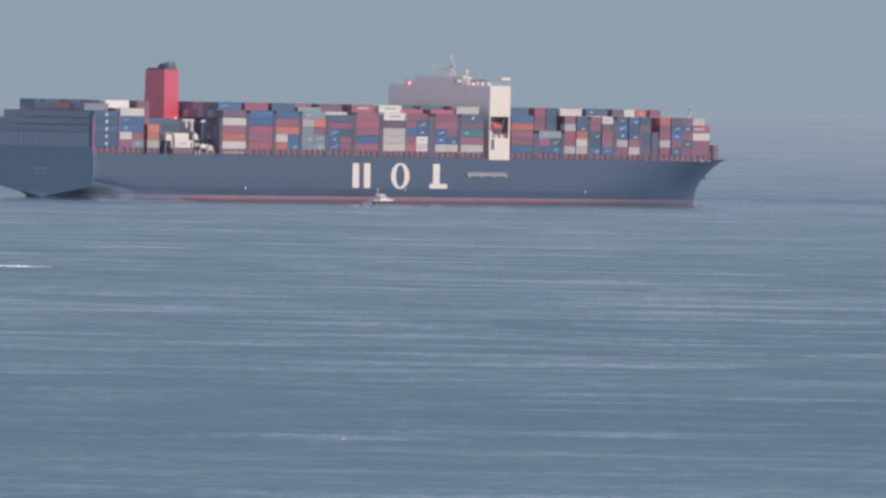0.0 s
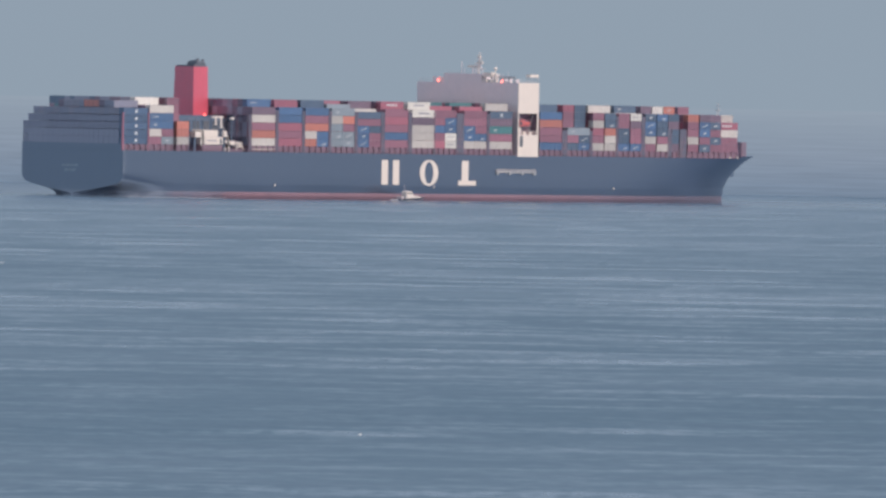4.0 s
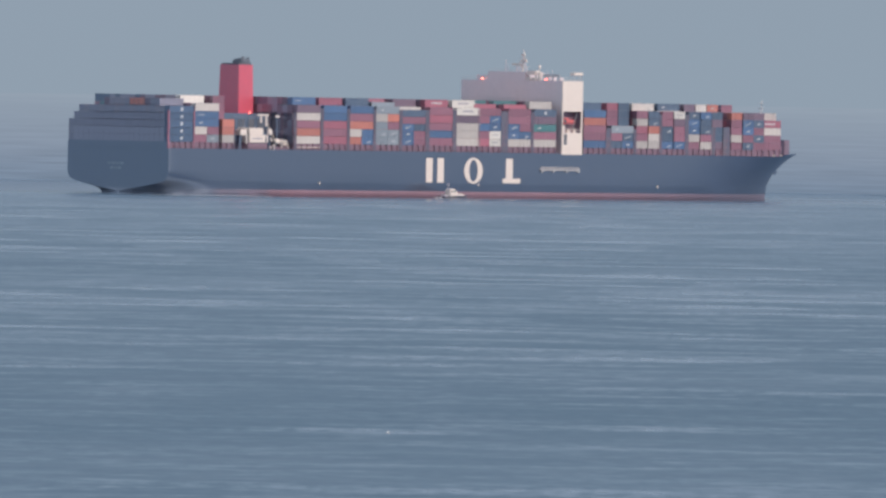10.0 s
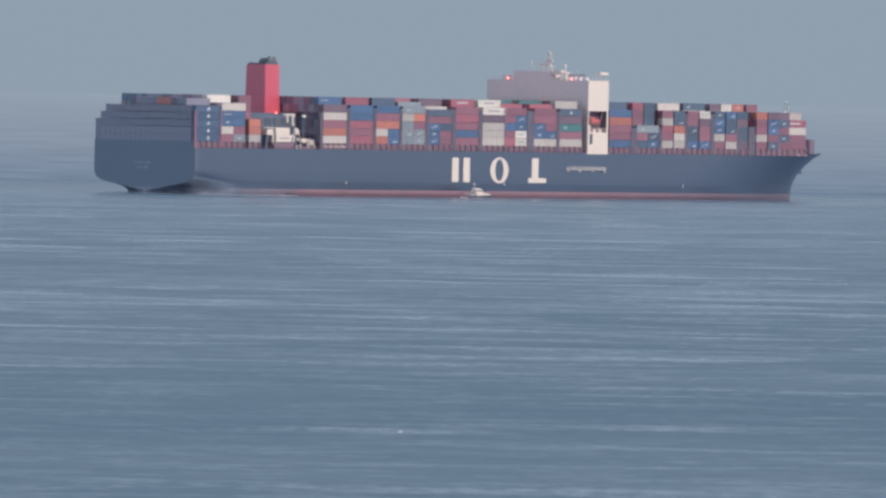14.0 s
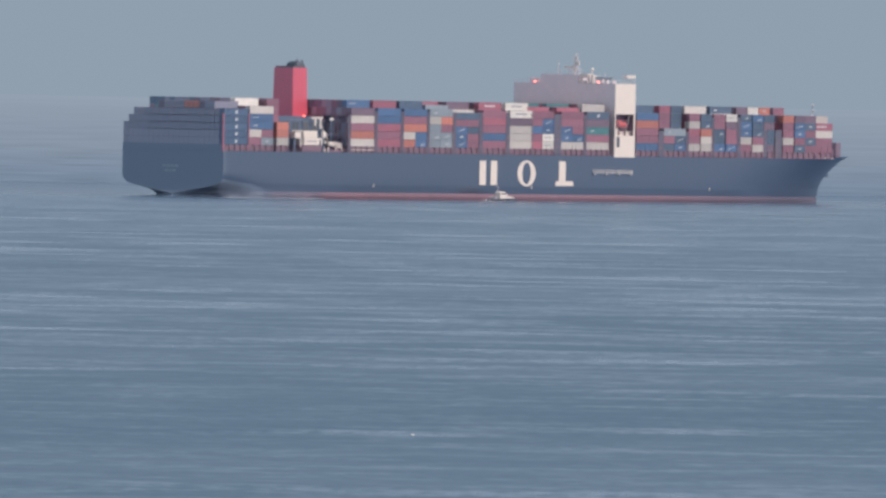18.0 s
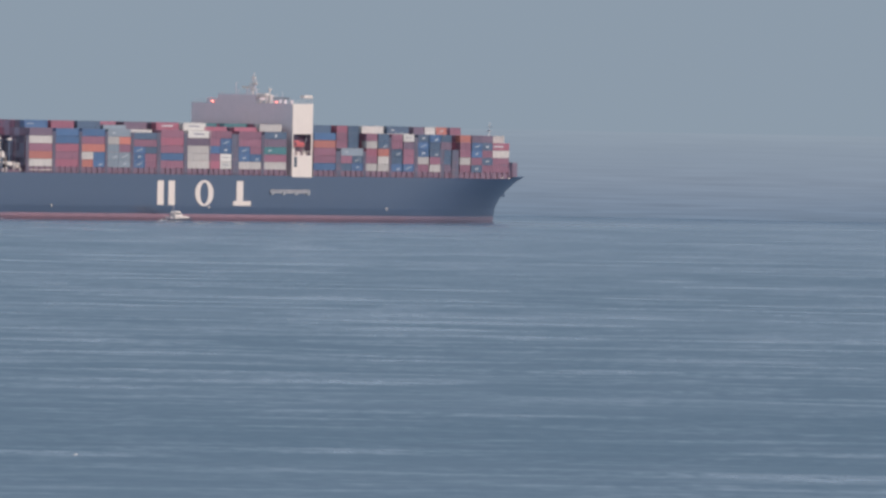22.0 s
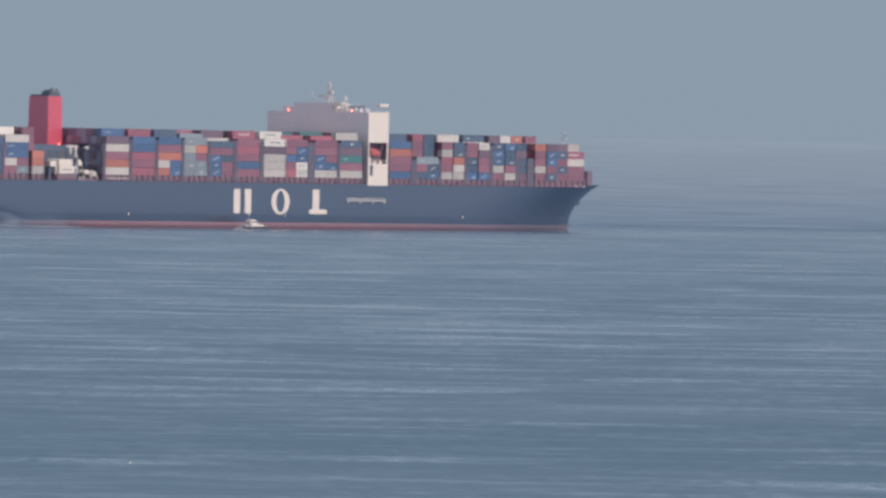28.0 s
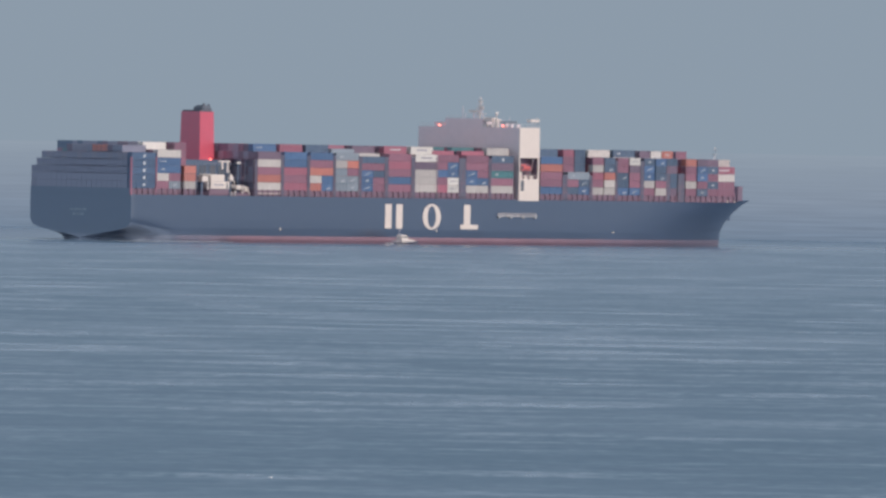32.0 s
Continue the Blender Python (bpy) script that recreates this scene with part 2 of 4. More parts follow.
# ---- sea and distance ----
def sea_material():
    m = bpy.data.materials.new("sea_water")
    m.use_nodes = True
    n, l = m.node_tree.nodes, m.node_tree.links
    p = n["Principled BSDF"]
    geo = n.new("ShaderNodeNewGeometry")

    def noise_at(scale, detail, rough=0.5, sx=1.0, sy=1.0, turn=0.0, warp=0.0):
        mp = n.new("ShaderNodeMapping")
        mp.inputs["Scale"].default_value = (sx, sy, 1)
        mp.inputs["Rotation"].default_value = (0, 0, radians(turn))
        l.new(geo.outputs["Position"], mp.inputs["Vector"])
        t = n.new("ShaderNodeTexNoise")
        t.inputs["Scale"].default_value, t.inputs["Detail"].default_value, t.inputs["Roughness"].default_value = scale, detail, rough
        t.inputs["Distortion"].default_value = warp
        l.new(mp.outputs[0], t.inputs["Vector"])
        return t.outputs[0]

    def ranged(value, a, b, c, d):
        r = n.new("ShaderNodeMapRange")
        for k, v in zip(("From Min", "From Max", "To Min", "To Max"), (a, b, c, d)):
            r.inputs[k].default_value = v
        l.new(value, r.inputs["Value"])
        return r.outputs[0]

    def math_node(op, a, b):
        k = n.new("ShaderNodeMath")
        k.operation = op
        for i, v in enumerate((a, b)):
            if isinstance(v, (int, float)):
                k.inputs[i].default_value = v
            else:
                l.new(v, k.inputs[i])
        return k.outputs[0]

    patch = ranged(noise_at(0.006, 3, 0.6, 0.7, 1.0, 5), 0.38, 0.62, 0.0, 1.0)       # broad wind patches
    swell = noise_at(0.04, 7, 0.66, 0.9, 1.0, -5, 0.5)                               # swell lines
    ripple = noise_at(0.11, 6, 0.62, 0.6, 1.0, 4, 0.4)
    chop = noise_at(0.35, 3, 0.6, 0.7, 1.0, 12)
    apart = n.new("ShaderNodeSeparateXYZ")
    l.new(geo.outputs["Position"], apart.inputs[0])
    band = ranged(apart.outputs["Y"], 1500, 2100, 0.0, 0.07)                         # base colour a little paler farther out
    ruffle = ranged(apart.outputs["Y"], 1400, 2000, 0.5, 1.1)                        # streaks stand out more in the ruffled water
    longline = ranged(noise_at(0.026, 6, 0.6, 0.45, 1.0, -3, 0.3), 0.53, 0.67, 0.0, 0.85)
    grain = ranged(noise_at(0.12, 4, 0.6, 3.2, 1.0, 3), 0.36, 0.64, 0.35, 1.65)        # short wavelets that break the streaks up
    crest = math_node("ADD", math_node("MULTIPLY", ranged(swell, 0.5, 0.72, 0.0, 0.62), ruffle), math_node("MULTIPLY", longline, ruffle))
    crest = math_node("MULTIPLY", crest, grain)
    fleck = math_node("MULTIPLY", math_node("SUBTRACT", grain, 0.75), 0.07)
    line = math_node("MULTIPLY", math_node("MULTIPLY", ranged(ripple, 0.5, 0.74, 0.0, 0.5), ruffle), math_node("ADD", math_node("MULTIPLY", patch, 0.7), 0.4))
    # base colour pales on towards the backdrop, standing in for distance haze
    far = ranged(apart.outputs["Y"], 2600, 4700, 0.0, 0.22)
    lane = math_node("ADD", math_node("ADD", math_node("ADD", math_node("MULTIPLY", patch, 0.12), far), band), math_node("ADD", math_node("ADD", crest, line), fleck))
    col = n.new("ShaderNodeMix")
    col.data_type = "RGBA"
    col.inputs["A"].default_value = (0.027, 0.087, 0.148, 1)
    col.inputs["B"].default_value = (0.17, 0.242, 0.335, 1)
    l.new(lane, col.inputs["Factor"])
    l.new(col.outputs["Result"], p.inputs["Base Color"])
    # calm water in the ship's lee: how far a point lies off her side, along her track
    side = Vector((math.sin(radians(HEADING)), -math.cos(radians(HEADING)), 0))
    ahead = Vector((math.cos(radians(HEADING)), math.sin(radians(HEADING)), 0))

    def along(way, start):
        dot = n.new("ShaderNodeVectorMath")
        dot.operation = "DOT_PRODUCT"
        dot.inputs[1].default_value = way
        l.new(geo.outputs["Position"], dot.inputs[0])
        return math_node("SUBTRACT", dot.outputs["Value"], start)

    off, run = along(side, START.dot(side) + 25.5), along(ahead, START.dot(ahead))
    calm = math_node("MULTIPLY", ranged(off, 20, 130, 1.0, 0.0), math_node("MULTIPLY", ranged(run, -40, 40, 0.0, 1.0), ranged(run, 350, 480, 1.0, 0.0)))
    l.new(math_node("MULTIPLY", ranged(lane, 0.0, 1.0, 0.42, 0.24), ranged(calm, 0.0, 1.0, 1.0, 0.3)), p.inputs["Roughness"])
    p.inputs["IOR"].default_value = 1.33
    p.inputs["Specular IOR Level"].default_value = 0.5
    b1 = n.new("ShaderNodeBump")
    b1.inputs["Strength"].default_value, b1.inputs["Distance"].default_value = 0.3, 0.4
    l.new(swell, b1.inputs["Height"])
    b2 = n.new("ShaderNodeBump")
    b2.inputs["Strength"].default_value, b2.inputs["Distance"].default_value = 0.3, 0.12
    l.new(chop, b2.inputs["Height"])
    l.new(b1.outputs[0], b2.inputs["Normal"])
    l.new(ranged(calm, 0.0, 1.0, 0.3, 0.06), b1.inputs["Strength"])
    l.new(ranged(calm, 0.0, 1.0, 0.3, 0.06), b2.inputs["Strength"])
    l.new(b2.outputs[0], p.inputs["Normal"])
    return m


def build_sea():
    """One sheet of water round the viewpoint, finest where the lens looks, with low swell."""
    dense = [radians(a) for a in np.linspace(-5.5, 6.0, 150)]       # from +y, clockwise
    rest = [radians(a) for a in np.linspace(6.0, 354.5, 60)[1:-1]]
    around = np.array(dense + rest)
    radii = np.concatenate([np.linspace(5, 900, 12), np.geomspace(950, 4895, 340)])
    verts, faces = [], []
    na = len(around)
    rng = np.random.RandomState(3)
    waves = [(rng.uniform(18, 60), rng.uniform(-0.5, 0.5), rng.uniform(0, 6.28), rng.uniform(0.02, 0.05)) for _ in range(9)]
    r, a = np.meshgrid(radii, around, indexing="ij")
    x, y = r * np.sin(a), r * np.cos(a)
    z = np.zeros_like(x)
    for length, way, phase, high in waves:
        z += high * np.sin((y * math.cos(way) + x * math.sin(way)) * 2 * math.pi / length + phase)
    deg = np.degrees(a)
    edge = np.clip((deg + 5.5) / 1.0, 0, 1) * np.clip((6.0 - deg) / 1.0, 0, 1) * np.clip((r - 900) / 100, 0, 1) * np.clip((4200 - r) / 600, 0.15, 1)
    z *= np.where(deg > 6.0, 0, edge)
    pts = np.stack([x, y, z], -1).reshape(-1, 3)
    nr = len(radii)
    i, j = np.meshgrid(np.arange(nr - 1), np.arange(na), indexing="ij")
    k = (j + 1) % na
    quads = np.stack([i * na + j, i * na + k, (i + 1) * na + k, (i + 1) * na + j], -1).reshape(-1, 4)
    me = bpy.data.meshes.new("water")
    hub = len(pts)
    tris = [(hub, int(b), int(c)) for b, c in zip((np.arange(na) + 1) % na, np.arange(na))]
    me.from_pydata(pts.tolist() + [[0, 0, 0]], [], quads.tolist() + tris)
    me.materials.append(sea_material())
    for pgon in me.polygons:
        pgon.use_smooth = True
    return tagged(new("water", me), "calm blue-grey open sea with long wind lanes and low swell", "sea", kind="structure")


def build_distance():
    """A glowing wall for the sea beyond the sheet, up to the horizon at the height of the eye; its haze is painted in.
    """
    m = bpy.data.materials.new("far_sea_painted_haze")
    m.use_nodes = True
    n, l = m.node_tree.nodes, m.node_tree.links
    geo = n.new("ShaderNodeNewGeometry")
    sep = n.new("ShaderNodeSeparateXYZ")
    l.new(geo.outputs["Position"], sep.inputs[0])
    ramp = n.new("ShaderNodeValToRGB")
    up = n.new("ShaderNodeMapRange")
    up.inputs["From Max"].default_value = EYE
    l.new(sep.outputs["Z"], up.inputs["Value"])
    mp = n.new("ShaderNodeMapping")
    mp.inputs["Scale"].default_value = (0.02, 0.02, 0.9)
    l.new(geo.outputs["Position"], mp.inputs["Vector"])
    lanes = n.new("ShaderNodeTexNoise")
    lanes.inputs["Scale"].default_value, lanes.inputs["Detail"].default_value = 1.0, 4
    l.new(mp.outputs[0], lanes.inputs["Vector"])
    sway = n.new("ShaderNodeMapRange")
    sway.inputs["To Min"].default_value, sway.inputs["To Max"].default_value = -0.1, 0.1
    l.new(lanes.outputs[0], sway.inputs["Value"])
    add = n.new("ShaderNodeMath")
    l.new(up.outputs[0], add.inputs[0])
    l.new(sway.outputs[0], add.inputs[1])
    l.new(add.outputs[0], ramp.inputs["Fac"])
    # haze put into the ramp: paler from the sheet's edge up to the horizon
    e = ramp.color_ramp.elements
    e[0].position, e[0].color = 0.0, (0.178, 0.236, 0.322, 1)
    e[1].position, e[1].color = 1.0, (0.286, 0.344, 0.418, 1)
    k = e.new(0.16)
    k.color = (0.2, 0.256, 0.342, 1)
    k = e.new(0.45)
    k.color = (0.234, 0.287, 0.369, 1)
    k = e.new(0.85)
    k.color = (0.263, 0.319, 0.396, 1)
    mp2 = n.new("ShaderNodeMapping")
    mp2.inputs["Scale"].default_value = (0.028, 0.028, 1.3)
    l.new(geo.outputs["Position"], mp2.inputs["Vector"])
    streaks = n.new("ShaderNodeTexNoise")
    streaks.inputs["Scale"].default_value, streaks.inputs["Detail"].default_value = 1.0, 6
    l.new(mp2.outputs[0], streaks.inputs["Vector"])
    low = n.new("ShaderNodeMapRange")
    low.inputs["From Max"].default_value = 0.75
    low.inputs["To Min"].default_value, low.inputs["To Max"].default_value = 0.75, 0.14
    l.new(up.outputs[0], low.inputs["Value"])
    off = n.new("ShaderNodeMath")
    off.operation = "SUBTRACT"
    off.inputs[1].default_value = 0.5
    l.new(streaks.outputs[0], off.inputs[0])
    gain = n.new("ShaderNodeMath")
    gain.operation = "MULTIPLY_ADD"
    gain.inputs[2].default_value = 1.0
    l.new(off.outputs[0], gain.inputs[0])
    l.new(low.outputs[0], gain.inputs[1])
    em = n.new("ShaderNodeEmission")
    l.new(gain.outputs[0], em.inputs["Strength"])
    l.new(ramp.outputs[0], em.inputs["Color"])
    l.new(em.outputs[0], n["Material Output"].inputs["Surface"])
    n.remove(n["Principled BSDF"])
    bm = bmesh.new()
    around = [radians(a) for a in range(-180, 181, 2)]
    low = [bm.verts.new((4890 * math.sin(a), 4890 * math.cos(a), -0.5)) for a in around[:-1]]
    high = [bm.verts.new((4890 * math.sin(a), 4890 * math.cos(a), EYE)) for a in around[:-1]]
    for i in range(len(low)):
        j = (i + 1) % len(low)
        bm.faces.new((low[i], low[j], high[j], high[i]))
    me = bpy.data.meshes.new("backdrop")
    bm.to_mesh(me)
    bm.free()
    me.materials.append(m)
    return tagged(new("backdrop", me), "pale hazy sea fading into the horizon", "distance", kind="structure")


build_sea()
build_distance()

# ---- the container ship ----
HALF, DECK_Z, BASE_Z, TIER = 25.5, 16.7, 18.95, 2.8
ship = tagged(new("container_ship"), "long navy container ship with red waterline band, fully loaded, under way", "ship")


def stem(z):
    """How far forward the bow reaches at a height."""
    return float(np.interp(z, [-5, -0.6, 2.5, 5.4, 9.0, 11.8, 15.3, 17.6], [350.6, 350.6, 350.65, 351.0, 353.4, 356.6, 361.9, 367.3]))


def breadth(q, z):
    """Half the hull's breadth at the share q of its length and the height z: a rounded transom that fills out to full sections going forward."""
    s = q * stem(z)
    aft = float(np.interp(z, [1.1, 1.5, 2.4, 3.3, 4.4, 5.2, 5.9, 6.8, 8.0], [0.0, 2.6, 9.4, 15.4, 21.4, 23.7, 24.6, 25.2, HALF]))
    full = float(np.interp(z, [-6, -3, 1, 5, 8], [16.0, 22.0, 24.8, 25.4, HALF]))
    k = 1 - (1 - min(s / 24.0, 1.0)) ** 2.4
    b = aft + (full - aft) * k
    entry = float(np.interp(z, [-4, 0, 8, 17], [99, 95, 82, 67]))
    w = min((stem(z) - s) / entry, 1.0)
    return b * max(1 - (1 - w) ** 2.3, 0.0) ** 0.85


def sheer(q):
    return DECK_Z + 0.3 * max(0.0, (q - 0.9) / 0.1) ** 1.5


def hull_band(name, levels, mat, label):
    """A band of plating between heights; levels run 0 to 1, from its foot to its head."""
    bm = bmesh.new()
    qs = [0, 0.003, 0.006, 0.01, 0.015, 0.022, 0.03, 0.04, 0.05, 0.062, 0.075, 0.1, 0.13, 0.17, 0.22, 0.3, 0.4, 0.5, 0.6, 0.68, 0.74, 0.78, 0.82, 0.855, 0.885, 0.91, 0.93, 0.95, 0.965, 0.98, 0.99, 1.0]
    for side in (-1, 1):
        rows = []
        for q in qs:
            col = []
            for f in levels:
                z = f if f < 100 else sheer(q)
                if 2.25 < f < 100:
                    z = 2.25 + (f - 2.25) * (sheer(q) - 2.25) / (DECK_Z - 2.25)
                b = breadth(q, z)
                if q == 0:
                    b = max(b - 0.25, 0)
                col.append(bm.verts.new((q * stem(z), side * b, z)))
            rows.append(col)
        for a, b in zip(rows, rows[1:]):
            for k in range(len(levels) - 1):
                bm.faces.new((a[k], b[k], b[k + 1], a[k + 1]))
        if side == -1:
            first = rows[0]
        else:
            for k in range(len(levels) - 1):
                bm.faces.new((first[k], first[k + 1], rows[0][k + 1], rows[0][k]))
    bmesh.ops.remove_doubles(bm, verts=bm.verts[:], dist=0.002)
    bmesh.ops.dissolve_degenerate(bm, edges=bm.edges[:], dist=0.001)
    ob = part(name, bm, mat, ship, label)
    for f in ob.data.polygons:
        f.use_smooth = True
    ob.data.set_sharp_from_angle(angle=radians(32))
    return ob


hull_band("hull", [2.25, 2.8, 3.4, 4.0, 4.6, 5.2, 5.8, 6.6, 7.4, 8.4, 9.5, 10.8, 12.2, 13.8, 15.3, DECK_Z], HULL, "dark navy painted steel hull")
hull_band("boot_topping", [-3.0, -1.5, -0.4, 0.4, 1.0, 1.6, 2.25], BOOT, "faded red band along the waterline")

bm = bmesh.new()                                     # the weather deck
ring = [(q, sheer(q)) for q in [0, 0.05, 0.13, 0.3, 0.5, 0.7, 0.78, 0.82, 0.86, 0.9, 0.93, 0.96, 0.98, 0.995]]
starb = [bm.verts.new((q * stem(z), -breadth(q, z) + 0.3, z - 0.15)) for q, z in ring]
portv = [bm.verts.new((q * stem(z), breadth(q, z) - 0.3, z - 0.15)) for q, z in ring]
for i in range(len(ring) - 1):
    bm.faces.new((starb[i], starb[i + 1], portv[i + 1], portv[i]))
part("main_deck", bm, DECK, ship, "oxide-red steel deck")

bm = bmesh.new()                                     # bulwark round the bow
for side in (-1, 1):
    prev = None
    for q in np.linspace(0.93, 1.0, 12):
        z = sheer(q)
        b = breadth(q, z)
        cur = [bm.verts.new((q * stem(z + h), side * max(b + 0.12 * h - t, 0), z + h)) for h, t in ((0, 0), (0.65, 0), (0.65, 0.35), (0, 0.35))]
        if prev:
            for k in range(3):
                bm.faces.new((prev[k], cur[k], cur[k + 1], prev[k + 1]))
        prev = cur
part("bulwark", bm, HULL, ship, "navy steel bulwark round the bow")

part("stern_screen", block(bmesh.new(), 0.0, 0.18, -25.2, 25.2, DECK_Z - 0.1, BASE_Z + 0.1), HULL, ship, "navy plating under the aftmost stacks")

# bars in place of the names on the stern, and white shapes on the side
for y0, y1, z, bars in ((5.6, -2.8, 11.0, 4), (4.2, -1.6, 9.3, 3)):
    step = (y0 - y1) / bars
    for i in range(bars):
        part("name_bar", block(bmesh.new(), -0.06, 0.02, y1 + i * step, y1 + (i + 0.78) * step, z - 0.4, z + 0.4), BOX["g"], ship, "pale unreadable lettering bar")

SIDE = -HALF - 0.05


def plate(bm, x0, x1, z0, z1):
    return block(bm, x0, x1, SIDE, SIDE + 0.1, z0, z1)


for a in (134.4, 140.4):                              # pair of uprights
    part("side_emblem", plate(bmesh.new(), a, a + 3.4, 5.5, 14.4), WHITE, ship, "white painted upright")
bm = bmesh.new()                                     # upright oval ring
for k in range(32):
    q = []
    for i in (k, k + 1):
        a = 2 * math.pi * i / 32
        for rx, rz in ((4.95, 4.75), (2.3, 4.0)):
            q.append((159.8 + rx * math.cos(a), 9.95 + rz * math.sin(a)))
    v = [bm.verts.new((x, SIDE + d, z)) for d in (0, 0.1) for x, z in (q[0], q[1], q[3], q[2])]
    for f in ((0, 1, 2, 3), (7, 6, 5, 4), (0, 3, 7, 4), (1, 5, 6, 2)):
        bm.faces.new([v[i] for i in f])
bmesh.ops.remove_doubles(bm, verts=bm.verts[:], dist=0.002)
part("side_emblem", bm, WHITE, ship, "white painted oval ring")
bm = bmesh.new()                                     # upright on a broad foot
outline = [(175.6, 5.5), (185.2, 5.5), (185.2, 7.2), (181.0, 7.2), (181.0, 14.5), (177.4, 14.5), (177.4, 7.2), (175.6, 7.2)]
near = [bm.verts.new((x, SIDE, z)) for x, z in outline]
back = [bm.verts.new((x, SIDE + 0.1, z)) for x, z in outline]
bm.faces.new(near)
for i in range(8):
    bm.faces.new((near[i], back[i], back[(i + 1) % 8], near[(i + 1) % 8]))
part("side_emblem", bm, WHITE, ship, "white painted upright on a broad foot")
for x in (78.1, 162.6, 260.9):
    bm = bmesh.new()
    plate(bm, x - 0.25, x + 0.25, 4.4, 5.3)
    part("tug_mark", bm, WHITE, ship, "small white painted tug mark")

# accommodation ladder folded along the side
ladder = part("accommodation_ladder", block(bmesh.new(), 195.5, 217.0, SIDE - 0.75, SIDE, 10.35, 10.55), STEEL, ship, "pale folded gangway on the hull side")
bm = bmesh.new()
for z in (10.75, 11.45):
    rod(bm, (195.5, SIDE - 0.7, z), (217.0, SIDE - 0.7, z), 0.09, 6)
for i in range(19):
    rod(bm, (195.5 + i * 1.19, SIDE - 0.7, 10.45), (195.5 + i * 1.19, SIDE - 0.7, 11.5), 0.07, 5)
part("handrail", bm, WHITE, ladder)
for x in (196.5, 203, 210, 216.5):
    part("bracket", block(bmesh.new(), x - 0.5, x + 0.5, SIDE - 0.6, SIDE, 9.7, 10.3), STEEL, ladder)

# ---- bays: aft edge, starboard edge, columns from the bottom up; two letters are two short boxes ----
BAYS = [
    (0.2, -25.2, ["n", "n", "n", "n", "n"], 6), (13.3, -25.2, ["rg", "wr", "b", "b", "w"], 6), (66.1, -25.2, ["w", "o", "r", "w", "k"], 6),
    (80.1, -25.2, ["R", "r", "R", "b", "b"], 6), (94.0, -25.2, ["ob", "wb", "o", "r", "b"], 6), (107.8, -25.2, ["gg", "gg", "gr", "wo", "g"], 6),
    (121.8, -25.2, ["br", "br", "bd", "r", "d"], 6), (136.3, -25.2, ["r", "b", "r", "R", "r"], 6), (150.8, -25.2, ["w", "w", "w", "k", "W"], 6),
    (162.4, -25.2, ["RW", "rW", "bb", "rb", "r"], 6), (178.7, -25.2, ["ww", "bb", "br", "r", "r"], 6), (192.6, -25.2, ["w", "r", "t", "k", "d"], 6),
    (219.9, -25.2, ["b", "r", "r", "o", "b"], 6), (235.2, -25.2, ["db", "rd", "g"], 6), (249.2, -25.2, ["ww", "rw", "Ro", "wd", "rd"], 6),
    (263.4, -25.2, ["bb", "dr", "dr", "rk", "rW"], 6), (278.3, -25.2, ["rw", "wr", "bd", "bd", "db"], 6),
    (305.0, -22.7, ["rd", "wr", "rb", "rb", "ok"], 5), (325.2, -19.0, ["r", "r", "w", "R"], 5),
]
TOPS = {0: "mmm", 1: "kkW", 2: "bkr", 3: "RRb", 4: "dRk", 5: "gRr", 6: "wkr", 7: "RkR", 8: "WrR", 9: "Rdt", 10: "Rkt", 11: "wrk", 12: "dRk", 13: "RRd",
        14: "wdr", 15: "dWR", 16: "kRR", 17: "rdr", 18: "wwk"}


def container_mesh(length, key, tier):
    """A steel box: corner posts, rails, and sides corrugated between them."""
    w, h = 2.44, tier - 0.06
    bm = bmesh.new()
    block(bm, 0.12, length - 0.09, 0.09, w - 0.09, 0.1, h - 0.05)
    n = int(length / 0.75)
    for k in range(n):
        x0 = 0.22 + k * (length - 0.44) / n
        x1 = x0 + 0.5 * (length - 0.44) / n
        for y0, y1 in ((0.035, 0.088), (w - 0.088, w - 0.035)):
            block(bm, x0, x1, y0, y1, 0.2, h - 0.16)
    for x in (0, length - 0.17):
        for y in (0, w - 0.17):
            block(bm, x, x + 0.17, y, y + 0.17, 0, h)
    for z in (0.02, h - 0.15):
        for y in (0.012, w - 0.112):
            block(bm, 0.17, length - 0.17, y, y + 0.1, z, z + 0.13)
    me = bpy.data.meshes.new("container")
    bmesh.ops.recalc_face_normals(bm, faces=bm.faces)
    bm.to_mesh(me)
    bm.free()
    me.materials.append(BOX[key])
    return me


def door_mesh(key, tier):
    """One leaf of the doors at the after end, with its lock bars."""
    h = tier - 0.06
    bm = block(bmesh.new(), 0.05, 0.115, 0.18, 1.21, 0.16, h - 0.16)
    for y in (0.5, 0.9):
        block(bm, 0.0, 0.05, y, y + 0.06, 0.2, h - 0.2)
    me = bpy.data.meshes.new("door")
    bmesh.ops.recalc_face_normals(bm, faces=bm.faces)
    bm.to_mesh(me)
    bm.free()
    me.materials.append(BOX[key])
    return me


MESHES = {}
DOORS = {}
CARGO = []                                            # (thing, place on the ship)
WORDS = {"w": "pale beige", "W": "white", "r": "brown-red", "R": "bright red", "b": "blue", "d": "dark navy", "o": "orange", "g": "light grey", "t": "sea-green", "k": "dark maroon", "n": "deep blue", "s": "slate-grey", "m": "faded plum"}


